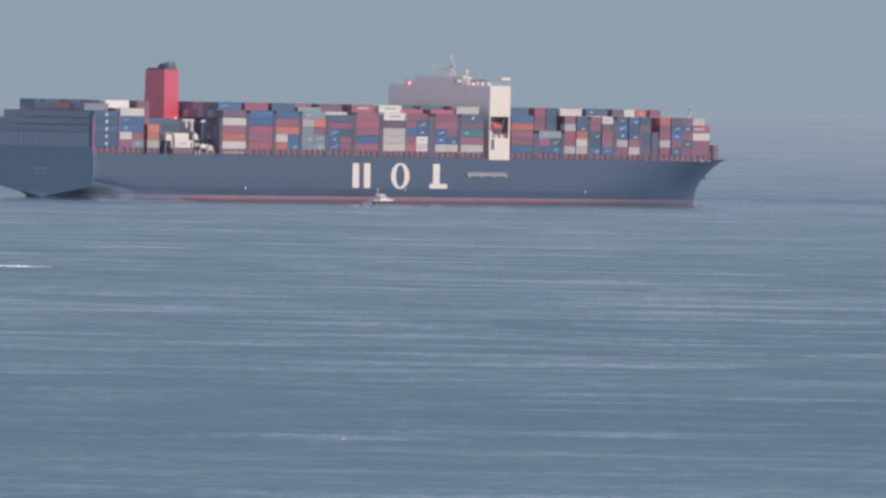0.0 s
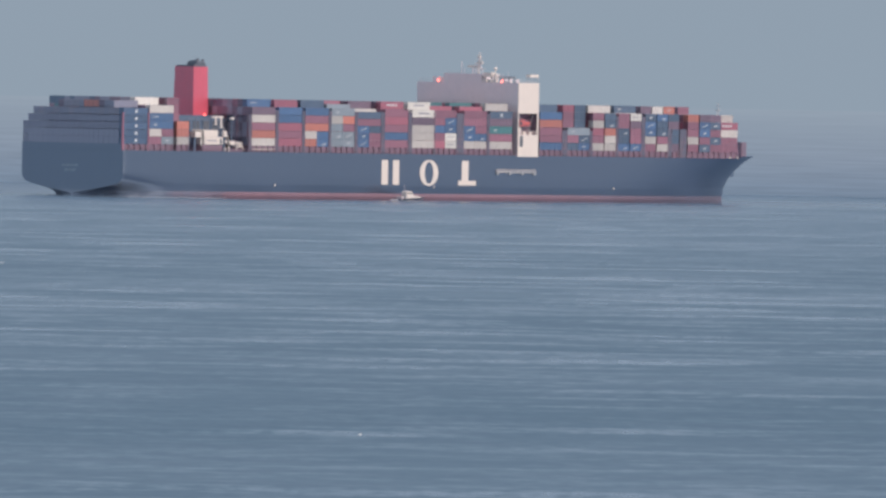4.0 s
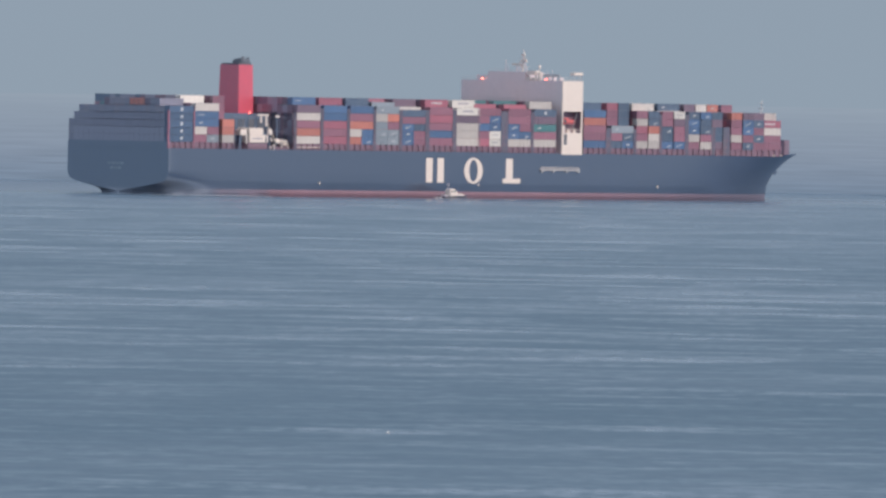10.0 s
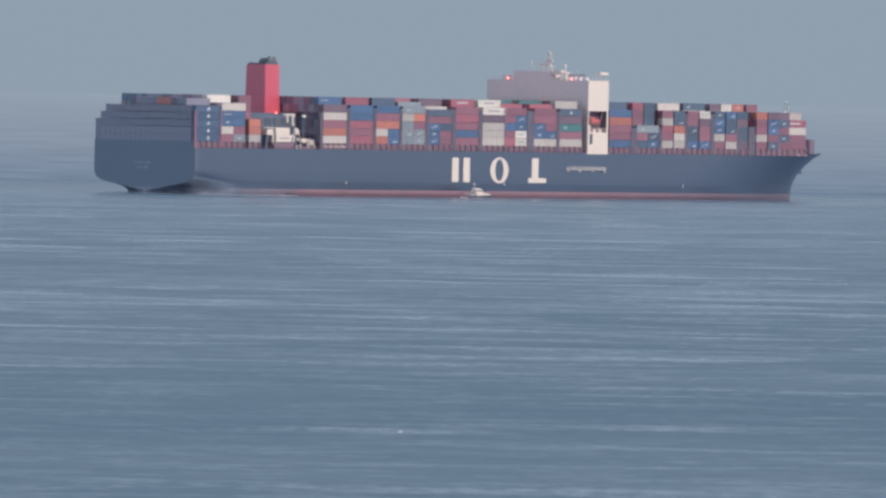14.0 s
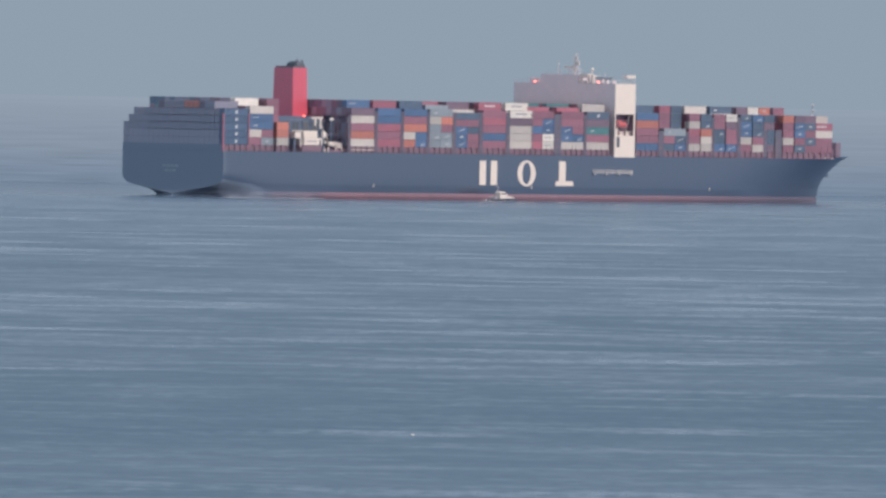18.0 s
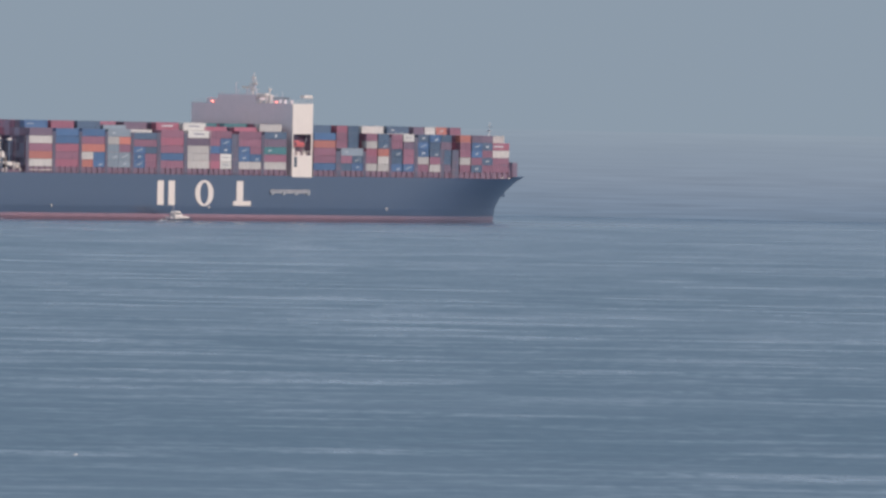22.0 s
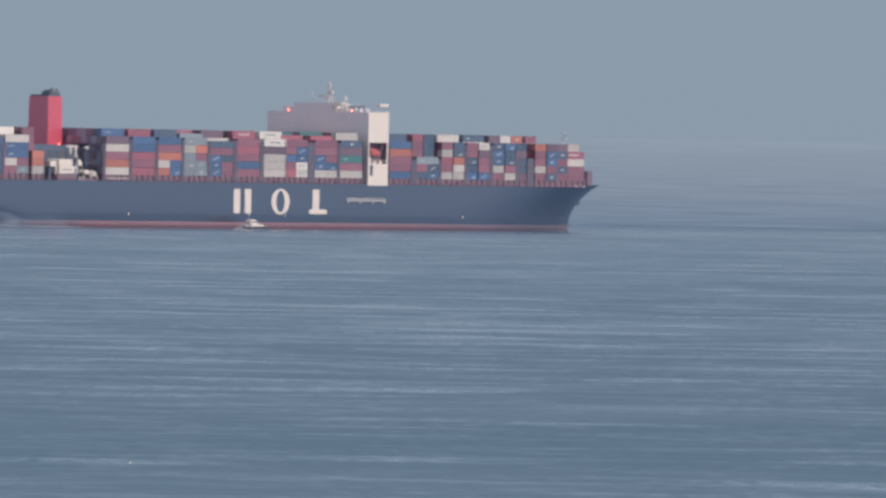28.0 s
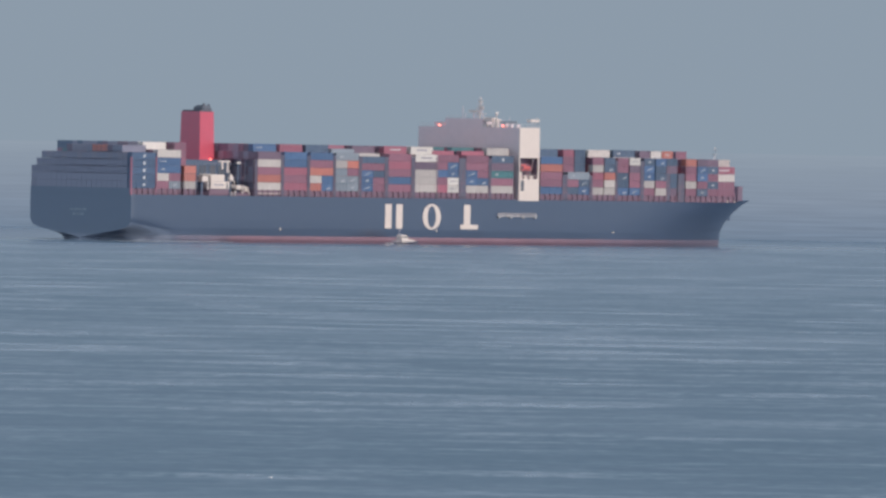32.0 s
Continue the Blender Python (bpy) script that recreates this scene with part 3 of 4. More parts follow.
def mark_mesh(x0, x1, z0, z1, bars, paint, lean=0.0):
    """Bars in place of lettering; lean raises the far end of the line."""
    bm = bmesh.new()
    step = (x1 - x0) / bars
    for i in range(bars):
        a, b = x0 + i * step, x0 + (i + 0.8) * step
        block(bm, a, b, -0.012, 0.03, z0, z1)
    for v in bm.verts:
        v.co.z += lean * (v.co.x - (x0 + x1) / 2)
    me = bpy.data.meshes.new("marking")
    bm.to_mesh(me)
    bm.free()
    me.materials.append(paint)
    return me


INK = material("weathered_white_lettering", (0.6, 0.6, 0.6), 0.6, vary=0.15, grain=3.0)
MARKS = {}
for dark in (False, True):
    ink = BOX["m"] if dark else INK
    MARKS["long", dark] = mark_mesh(3.2, 9.0, 1.15, 1.75, 4, ink)
    MARKS["short", dark] = mark_mesh(2.2, 4.0, 1.1, 1.65, 2, ink, 0.12)
    MARKS["slant", dark] = mark_mesh(1.6, 4.7, 1.15, 1.5, 3, ink, 0.3)
    MARKS["low", dark] = mark_mesh(2.9, 4.9, 0.7, 1.15, 2, ink, 0.2)
    MARKS["square", dark] = mark_mesh(5.7, 7.0, 0.8, 1.8, 1, ink, 0.25)
    MARKS["thin", dark] = mark_mesh(1.4, 4.8, 1.3, 1.6, 4, ink)


def stow(key, x, y, tier, short=False, mark=None, low=False):
    length = 6.02 if short else 12.12
    high = 2.59 if low else TIER
    if (key, short, low) not in MESHES:
        MESHES[key, short, low] = container_mesh(length, key, high)
    ob = new("container", MESHES[key, short, low])
    size = "short" if short else "long"
    tagged(ob, f"{WORDS[key]} {size} corrugated steel shipping container stacked on deck", "container", "containers stacked on the ship's deck")
    if (key, low) not in DOORS:
        DOORS[key, low] = door_mesh(key, high)
    for dy in (0, 1.05):
        leaf = new("door", DOORS[key, low])
        leaf.parent = ob
        leaf.location = (0, dy, 0)
    if mark:
        m = new("marking", MARKS[mark, key in "wW"])
        m.parent = ob
        m["label"] = "unreadable dark lettering" if key in "wW" else "unreadable white lettering"
    CARGO.append((ob, pose(x, y, BASE_Z + tier * high)))
    return ob


rng = random.Random(11)
LOWER = (5, 9, 10)                                       # bays with lower boxes in the rows next to the side
inner, dull, stern_rows = [], [], []                                  # the boxes behind the outer rows: x, y, tier, length, height
MARKED = {(0, 0): "square", (0, 1): "square", (0, 2): "square", (0, 3): "square", (7, 5): "long", (8, 4): "long", (8, 5): "long", (18, 3): "long", (1, 2): "short", (1, 3): "thin", (0, 4): "square", (13, 5): "long", (13, 2): "short", (5, 4): "short", (11, 2): "short", (11, 4): "square", (2, 5): "thin"}
for bay, (x, edge, column, high) in enumerate(BAYS):
    for tier, keys in enumerate(column):
        if len(keys) == 1:
            stow(keys, x, edge, tier, mark=MARKED.get((bay, tier)), low=bay in (0, 6))
        else:
            for k, key in enumerate(keys):
                stow(key, x + k * (6.1 if bay < 14 else 6.6), edge, tier, True, ("short", "low", "slant", None)[(bay * 3 + tier * 2 + k) % 4] if key in "bdg" else "thin" if key == "W" else None, bay == 6)
    rows = int(round(-2 * edge / 2.52))
    for row in range(1, rows):
        y = edge + row * 2.52
        top = high
        if bay == 0:
            top = [5, 5, 6, 6, 6, 6, 6, 6, 6, 6, 6, 6, 6, 5, 5, 5, 5, 5, 4, 3][row]
        if bay == 1 and row < 3 or bay == 6 and row == 1:
            top = 5
        for tier in range(top):
            if bay == 0 and tier < 2 and row < 19:
                stern_rows.append((x, y, tier, 12.12, 2.59))
            elif bay == 0:
                stow("o" if tier == 5 and row in (5, 6, 7) else rng.choice("s" if tier < 4 else "sssm" if tier < 5 else "msmk"), x, y, tier, low=True)
            elif row == 1 and (bay == 13 and tier > 2 or bay == 16 and tier == 5):      # pairs of short boxes
                for k, key in enumerate("kw" if bay == 16 else "Rd" if tier == 5 else "rd"):
                    stow(key, x + k * 6.4, y, tier, True)
            elif bay == 15 and row == 1 and tier == 5:                                  # raised on a flat rack
                rack = stow("d", x, y, tier, mark="short")
                CARGO[-1] = (rack, pose(x, y, BASE_Z + 5 * TIER + 0.1))
                flat = tagged(new("flat_rack"), "white folded flat rack between stacked containers", "flat rack")
                part("rack_bed", bevelled(0, 12.1, 0, 2.4, 0, 0.55, 0.04), BOX["W"], flat)
                part("rack_end", bevelled(0, 6.0, 0, 2.4, 0.55, 1.2, 0.04), BOX["W"], flat)
                part("rack_end", bevelled(6.1, 12.1, 0, 2.4, 0.55, 1.2, 0.04), BOX["W"], flat)
                CARGO.append((flat, pose(x, y, BASE_Z + 5 * TIER - 1.12)))
            elif row <= 3 and tier == high - 1:
                stow(TOPS[bay][row - 1], x, y, tier, mark=MARKED.get((bay, tier)) if row == 1 else None, low=bay in LOWER and row < 3)
            elif bay == 6 and row == 1 and tier == 4:
                stow("w", x, y, tier)
            elif bay == 1 and tier == 5:
                dull.append((x, y, tier, 12.12, TIER))
            elif bay == 2:                                                              # dark ends facing the gap behind the funnel, its shade partly in their paint
                dull.append((x, y, tier, 12.12, TIER))
            elif row == 1 and tier >= len(column):
                stow(rng.choice("rRrb"), x, y, tier)
            else:
                inner.append((x, y, tier, 12.12, 2.59 if bay in LOWER and row < 3 else TIER))

# a short stack abaft the funnel, and the boxes behind it
for tier, key in enumerate("woo"):
    stow(key, 27.4, -25.2, tier, True)
for row in range(2, 19):
    for tier in range(6):
        if row <= 4 and tier >= 3 or tier == 5 and row < 8:
            stow(rng.choice("rRkr"), 27.4, -25.2 + row * 2.52, tier, True)
        else:
            inner.append((27.4, -25.2 + row * 2.52, tier, 6.02, TIER))

# short stacks in the gaps between the foremost bays
for x, edge, columns in ((294.0, -22.7, ["kddkd", "rkdkko"]), (319.0, -21.5, ["rdrdk", "rrkrk"])):
    for row, column in enumerate(columns):
        for tier, key in enumerate(column):
            stow(key, x, edge + 2.52 * row, tier, True, "short" if key == "o" or key == "d" and x > 300 else None)
    for row in range(2, int(-2 * edge / 2.52)):
        for tier in range(5):
            inner.append((x, edge + 2.52 * row, tier, 6.02, TIER))

for row, key in ((2, "r"), (3, "k")):                # one more short box on the rows behind
    top_box = stow(key, 304.8, -22.7 + 2.52 * row, 5, True)
    CARGO[-1] = (top_box, pose(304.8, -22.7 + 2.52 * row, BASE_Z + 5 * TIER))


def rows_of(boxes, keys, label):
    """Closely stowed boxes that nobody could pick apart, as one mesh whose pieces take paints by chance."""
    m = bpy.data.materials.new("mixed_container_paint")
    m.use_nodes = True
    n, l = m.node_tree.nodes, m.node_tree.links
    p, geo, ramp = n["Principled BSDF"], n.new("ShaderNodeNewGeometry"), n.new("ShaderNodeValToRGB")
    ramp.color_ramp.interpolation = "CONSTANT"
    l.new(geo.outputs["Random Per Island"], ramp.inputs[0])
    l.new(ramp.outputs[0], p.inputs["Base Color"])
    # blue-tinted gloss here too, in place of haze
    p.inputs["Roughness"].default_value, p.inputs["IOR"].default_value, p.inputs["Specular IOR Level"].default_value = 0.36, 2.05, 1.0
    p.inputs["Specular Tint"].default_value = (0.7, 0.82, 1.0, 1)
    for i, key in enumerate(keys):
        e = ramp.color_ramp.elements[0] if i == 0 else ramp.color_ramp.elements.new(i / len(keys))
        e.color = (*COLOURS[key][1], 1)
    verts, faces = [], []
    for x, y, tier, length, tall in boxes:
        z, o = BASE_Z + tier * tall, len(verts)
        for dz in (0, tall - 0.06):
            verts += [(x, y, z + dz), (x + length, y, z + dz), (x + length, y + 2.44, z + dz), (x, y + 2.44, z + dz)]
        faces += [tuple(o + i for i in f) for f in ((3, 2, 1, 0), (4, 5, 6, 7), (0, 1, 5, 4), (1, 2, 6, 5), (2, 3, 7, 6), (3, 0, 4, 7))]
    me = bpy.data.meshes.new("container_rows")
    me.from_pydata(verts, [], faces)
    me.materials.append(m)
    CARGO.append((tagged(new("container_rows", me), label, "containers", kind="stuff"), pose(0, 0, 0)))


rows_of(inner, "rkrbRdrtowkr", "closely stacked shipping containers in many colours filling the deck")
rows_of(dull, "ssdsmsk", "closely stacked slate and plum shipping containers by the funnel")
rows_of(stern_rows, "sss", "closely stacked slate-grey shipping containers across the stern")

# ---- deck works ----
post = None
spots = [(b[0], b[1]) for b in BAYS] + [(27.4, -25.2), (294.0, -22.7), (319.0, -21.5)]
for x, edge in spots:
    length = 6.1 if x in (27.4, 294.0, 319.0) else 12.3 if x < 240 else 12.8
    bm = block(bmesh.new(), x + 0.1, x + length - 0.1, edge + 0.5, -edge - 0.5, DECK_Z - 0.15, BASE_Z - 0.02)
    part("hatch_cover", bm, DECK, ship)
    for k in range(3 if length < 7 else 5):
        px = x + 0.25 + k * (length - 0.6) / (2 if length < 7 else 4)
        if post is None:
            bm = bmesh.new()
            block(bm, -0.3, 0.3, 0.05, 0.48, 0, 2.05)
            block(bm, -0.55, 0.55, 0.0, 0.48, 2.05, 2.38)
            post = part("stanchion", bm, DECK, ship, "oxide-red pedestal under the outer stack")
            post.location = (px, edge, DECK_Z - 0.15)
        else:
            again(post, px, edge, DECK_Z - 0.15)


def lashing_bridge(x, half, high, wide=1.4):
    """A cross-ship gantry that fills the gap between two bays: posts, walkways, braces and dark plates put in for the
    gap's shade.
    """
    bm = bmesh.new()
    n = 9
    for i in range(n):
        y = -half + 0.4 + i * (2 * half - 0.8) / (n - 1)
        for dx in (0.25, wide - 0.25):
            block(bm, x + dx - 0.16, x + dx + 0.16, y - 0.2, y + 0.2, DECK_Z - 0.15, high)
    for z in (BASE_Z + 0.1, BASE_Z + TIER, high - 0.25):
        block(bm, x, x + wide, -half + 0.1, half - 0.1, z, z + 0.18)
    rail = part("lashing_bridge", bm, DECK, ship, "oxide-red steel lashing bridge between container bays")
    bm = bmesh.new()
    for z in (BASE_Z + 1.2, BASE_Z + TIER + 1.1, high + 0.8):
        rod(bm, (x + 0.05, -half, z), (x + 0.05, half, z), 0.05, 5)
    for s in (-1, 1):
        rod(bm, (x + 0.2, s * (half + 0.12), DECK_Z), (x + wide - 0.2, s * (half + 0.12), high), 0.1, 5)
    part("railing", bm, DECK, rail)
    for s in (-1, 1):
        part("gap_shade_plate", block(bmesh.new(), x, x + wide, s * half - 0.06, s * half + 0.06, DECK_Z - 0.15, high), DIM, rail)
        for k, z in enumerate((BASE_Z + 0.6, BASE_Z + TIER + 0.6)):
            part("walkway_rail", block(bmesh.new(), x - 0.05, x + wide + 0.05, s * half - 0.12, s * half + 0.12, z, z + 0.25), DECK, rail)


for i in range(len(BAYS) - 1):
    x, edge = BAYS[i][0] + (12.3 if i < 14 else 12.75), BAYS[i][1]
    if i in (1, 11, 16, 17):
        continue
    lashing_bridge(x + 0.05, -edge - 0.1, BASE_Z + (2.6 if i in (12, 13) else 4.6) * TIER, BAYS[i + 1][0] - x - 0.1)
lashing_bridge(291.2, 24.6, BASE_Z + 3 * TIER, 2.6)
lashing_bridge(300.6, 22.6, BASE_Z + 3 * TIER, 3.8)
lashing_bridge(64.4, 25.2, BASE_Z + 4 * TIER)

for x in (-0.42, 12.5):
    bm = block(bmesh.new(), x, x + 0.5, -25.3, -24.6, DECK_Z - 0.1, BASE_Z + 4 * TIER)
    part("lashing_post", bm, BOX["R"], ship, "tall red lashing post beside the aft bays")
bm = block(bmesh.new(), 66.3, 78.0, -25.32, -25.2, 17.5, 17.9)
part("coaming_rail", bm, WHITE, ship, "white rail below a container bay")

bm = bmesh.new()                                      # deck-edge rail
for x0, x1 in ((1, 207), (219, 318)):
    for z in (0.5, 1.05):
        rod(bm, (x0, -HALF + 0.12, DECK_Z + z), (x1, -HALF + 0.12, DECK_Z + z), 0.05, 5)
    x = x0
    while x <= x1:
        rod(bm, (x, -HALF + 0.12, DECK_Z), (x, -HALF + 0.12, DECK_Z + 1.08), 0.05, 4)
        x += 2.0
part("deck_rail", bm, DECK, ship, "thin oxide-red rail along the deck edge")

# ---- forecastle ----
bm = bevelled(359.6, 362.7, -1.4, 1.4, sheer(0.97) - 0.1, 22.8, 0.2)
part("breakwater", bm, BOX["k"], ship, "dark maroon steel breakwater house on the forecastle")
mast = part("foremast", rod(bmesh.new(), (347.6, 0, 17.8), (347.6, 0, 37.0), 0.34, 10, 0.14), STEEL, ship, "slender grey foremast with a small light platform")
part("mast_platform", bevelled(346.7, 348.2, -0.9, 0.9, 34.6, 34.9, 0.06), STEEL, mast)
part("mast_stay", rod(bmesh.new(), (346.0, 0, 31.0), (347.5, 0, 34.7), 0.12, 6), STEEL, mast)
part("crosstree", rod(bmesh.new(), (347.6, -1.5, 36.3), (347.6, 1.5, 36.3), 0.1, 6), STEEL, mast)
part("mast_light", ball(bmesh.new(), (347.6, 0, 37.1), 0.28), WHITE, mast)
for y in (-5.5, 5.5):
    bm = rod(bmesh.new(), (350, y - 1.6, 19.4), (350, y + 1.6, 19.4), 0.9, 12)
    block(bm, 349.2, 350.8, y - 2.2, y - 1.7, 17.5, 20.3)
    block(bm, 349.2, 350.8, y + 1.7, y + 2.2, 17.5, 20.3)
    part("windlass", bm, DECK, ship, "oxide-red anchor windlass on the forecastle")

for y in (-1.2, 1.2):
    bm = bevelled(353.0, 355.5, y - 0.4, y + 0.4, 9.7, 11.2, 0.25)
    rod(bm, (354.2, y, 10.8), (355.2, y, 13.0), 0.25, 8)
    part("anchor", bm, HULL, ship, "dark stowed anchor at the bow")
for x in (330.4, 336.6):
    part("fairlead", bevelled(x - 0.35, x + 0.35, -breadth(x / 367.0, DECK_Z) - 0.1, -breadth(x / 367.0, DECK_Z) + 0.3, DECK_Z + 0.0, DECK_Z + 0.6, 0.1), WHITE, ship, "small white fairlead at the deck edge")

# ---- bridge and accommodation ----
house = part("deckhouse", block(bmesh.new(), 207.6, 218.8, -22.0, HALF - 0.05, DECK_Z - 0.1, 43.4), GREYW, ship, "white accommodation block greyed for its shaded after face, full beam, above the containers")
for x0, x1, z0, z1 in ((207.6, 218.8, DECK_Z - 0.1, 24.4), (207.6, 218.8, 32.3, 43.4), (207.6, 208.0, 24.4, 32.3), (218.2, 218.8, 24.4, 32.3)):
    part("boat_bay_wall", block(bmesh.new(), x0, x1, -HALF + 0.25, -22.0, z0, z1), GREYW, house)
wallb = bmesh.new()                                   # starboard end plating, with the lifeboat recess left open
block(wallb, 207.5, 218.7, -HALF - 0.06, -HALF + 0.25, DECK_Z - 0.4, 24.4)
block(wallb, 207.5, 218.7, -HALF - 0.06, -HALF + 0.25, 32.2, 43.5)
block(wallb, 207.5, 208.0, -HALF - 0.06, -HALF + 0.25, 24.4, 32.2)
block(wallb, 217.9, 218.7, -HALF - 0.06, -HALF + 0.25, 24.4, 32.2)
part("end_wall", wallb, WHITE, house, "bright white end wall with an open lifeboat bay")
part("recess_lining", block(bmesh.new(), 208.0, 218.2, -22.02, -21.9, 24.4, 32.2), DECK, house)
part("recess_lining", block(bmesh.new(), 218.1, 218.2, -HALF + 0.3, -22.02, 24.4, 32.2), BOX["k"], house)
boat = part("lifeboat", bevelled(209.0, 215.8, -25.1, -22.6, 27.5, 29.2, 0.7), ORANGE, house, "orange enclosed lifeboat in its bay")
part("canopy", bevelled(209.8, 212.6, -24.6, -23.1, 29.2, 29.9, 0.2), ORANGE, boat)
part("keel", block(bmesh.new(), 210.1, 215.9, -24.0, -23.8, 26.9, 27.25), BLACK, boat)
for x in (209.4, 216.8):
    part("davit", rod(bmesh.new(), (x, -22.2, 24.8), (x, -24.4, 31.9), 0.18, 6), STEEL, house)
bm = bmesh.new()
for z in (25.3, 25.9):
    rod(bm, (208.6, -HALF, z), (217.8, -HALF, z), 0.06, 5)
for i in range(6):
    rod(bm, (208.8 + i * 1.75, -HALF, 24.7), (208.8 + i * 1.75, -HALF, 25.9), 0.06, 5)
part("bay_rail", bm, WHITE, house)
for x, w, z in ((208.9, 0.6, 27.0), (211.6, 0.8, 25.6), (214.9, 0.8, 25.6)):
    part("locker", bevelled(x - w, x + w, -25.2, -24.3, 24.41, z, 0.12), WHITE, house)
for x0, x1, z0, z1 in ((208.6, 210.2, 20.0, 23.9), (208.8, 209.7, 28.0, 29.3)):
    part("side_opening", block(bmesh.new(), x0, x1, -HALF - 0.1, -HALF - 0.05, z0, z1), SOOT, house)

wheel = part("wheelhouse", bevelled(208.2, 217.6, -6.4, 12.8, 43.4, 46.6, 0.15), GREYW, ship, "pale wheelhouse on top of the accommodation block")
for i in range(11):
    part("window", block(bmesh.new(), 217.58, 217.68, -6.0 + i * 1.7, -4.7 + i * 1.7, 44.7, 46.1), GLASS, wheel)
part("bridge_wing", bevelled(208.2, 216.0, 12.8, 18.4, 43.4, 45.3, 0.15), GREYW, wheel)
bm = bmesh.new()
for z in (44.0, 44.7):
    rod(bm, (207.8, -HALF, z), (207.8, -6.6, z), 0.06, 5)
    rod(bm, (207.8, -HALF, z), (218.6, -HALF, z), 0.06, 5)
    rod(bm, (208.4, -6.2, z + 2.8), (208.4, 12.6, z + 2.8), 0.05, 5)
    rod(bm, (207.8, 18.6, z), (207.8, HALF - 0.3, z), 0.06, 5)
for i in range(12):
    rod(bm, (207.8, -HALF + i * 1.7, 43.4), (207.8, -HALF + i * 1.7, 44.75), 0.06, 5)
part("roof_rail", bm, STEEL, house)
dodger = part("wing_dodger", bevelled(208.3, 208.5, -23.2, -14.6, 44.9, 45.8, 0.04), STEEL, house, "grey steel dodger along the bridge wing")
for y in (-23.0, -20.2, -17.4, -14.8):
    part("dodger_post", rod(bmesh.new(), (208.4, y, 43.4), (208.4, y, 45.2), 0.12, 6), STEEL, dodger)
for y, w, z in ((-16.4, 0.5, 45.2), (-19.0, 0.45, 44.9), (-22.2, 0.6, 44.6)):
    part("equipment_locker", bevelled(209.2, 211.0, y - w, y + w, 43.4, z, 0.12), GREYW, house)
wing = part("wing_canopy", bevelled(213.9, 218.6, -HALF, -23.2, 45.5, 46.6, 0.15), WHITE, house, "white canopy on posts over the bridge wing")
for x in (214.3, 218.2):
    for y in (-25.2, -23.5):
        part("post", rod(bmesh.new(), (x, y, 43.4), (x, y, 45.6), 0.12, 6), STEEL, wing)

MX, MY = 210.4, -2.8                                  # foot of the radar mast
rmast = part("radar_mast", rod(bmesh.new(), (MX, MY, 46.4), (MX, MY - 0.4, 54.6), 0.5, 10, 0.12), WHITE, ship, "pale radar mast with yards and scanners on the wheelhouse roof")
part("mast_leg", rod(bmesh.new(), (MX, MY - 2.2, 46.5), (MX, MY - 0.3, 51.2), 0.2, 8), GREYW, rmast)
part("mast_leg", rod(bmesh.new(), (MX, MY + 2.0, 46.5), (MX, MY + 0.1, 50.0), 0.2, 8), GREYW, rmast)
for z, w in ((48.4, 2.6), (50.2, 1.9), (51.8, 1.5), (53.2, 0.9)):
    part("yard", rod(bmesh.new(), (MX, MY - 0.3 - w, z), (MX, MY - 0.1 + w, z), 0.16, 6), WHITE, rmast)
for y, z, w in ((0.4, 48.9, 2.3), (MY - 0.6, 50.4, 1.3), (MY - 0.2, 52.4, 0.8)):
    part("radar_scanner", bevelled(MX - 0.3, MX + 0.3, y - w, y + w, z, z + 0.8, 0.1), WHITE, rmast)
part("scanner_bracket", rod(bmesh.new(), (MX, 0.2, 46.5), (MX, 0.2, 49.0), 0.25, 8), GREYW, rmast)
for y in (-1.3, -4.4):
    part("mast_lamp", ball(bmesh.new(), (MX, y, 50.4), 0.3), WHITE, rmast)
crate = part("signal_house", bevelled(208.3, 210.6, -10.9, -6.6, 45.4, 47.1, 0.15), WHITE, ship, "white signal house on legs beside the wheelhouse")
for y in (-10.0, -7.2):
    part("leg", rod(bmesh.new(), (209.4, y, 43.4), (209.4, y, 45.6), 0.25, 8), STEEL, crate)
part("locker", bevelled(207.9, 209.8, -8.8, -6.8, 43.42, 44.7, 0.1), WHITE, crate)
part("locker", bevelled(207.9, 209.8, -11.2, -9.7, 43.42, 44.5, 0.1), WHITE, crate)
for x, y, z, r in ((209, -12.5, 48.6, 0.62), (209, -11.0, 46.2, 0.5), (209.4, -14.0, 46.0, 0.45)):
    dome = part("satellite_dome", ball(bmesh.new(), (x, y, z), r), WHITE, ship, "white satellite dome on a short post")
    part("dome_post", rod(bmesh.new(), (x, y, 43.4), (x, y, z - r * 0.8), 0.2, 8), WHITE, dome)
part("dome_pedestal", bevelled(208.4, 209.8, -13.4, -11.8, 43.42, 46.6, 0.2, 0.75), WHITE, ship, "white tapering pedestal on the house top")
for y, z, r in ((5.2, 51.0, 0.2), (3.9, 48.6, 0.12), (-15.4, 47.2, 0.08), (-18.2, 47.6, 0.08)):
    part("aerial", rod(bmesh.new(), (209.8, y, 46.5 if y > -6.4 else 43.4), (209.8, y, z), r, 6, r * 0.6), GREYW, ship, "thin pale whip aerial")
for y in (14.7, -17.4):
    lamp = part("deck_lamp", ball(bmesh.new(), (207.2, y, 43.95), 0.32, (0.8, 1.4, 0.7)), LAMP, ship, "glowing orange deck lamp")
    part("lamp_bracket", block(bmesh.new(), 207.3, 207.7, y - 0.2, y + 0.2, 43.4, 44.2), STEEL, lamp)

# ---- funnel, casing and the works round it ----
funnel = part("funnel", block(bmesh.new(), 56.9, 64.9, -4.6, 5.8, 22.0, 47.0, 0.9), FUNNEL, ship, "tall bright red funnel with black top")
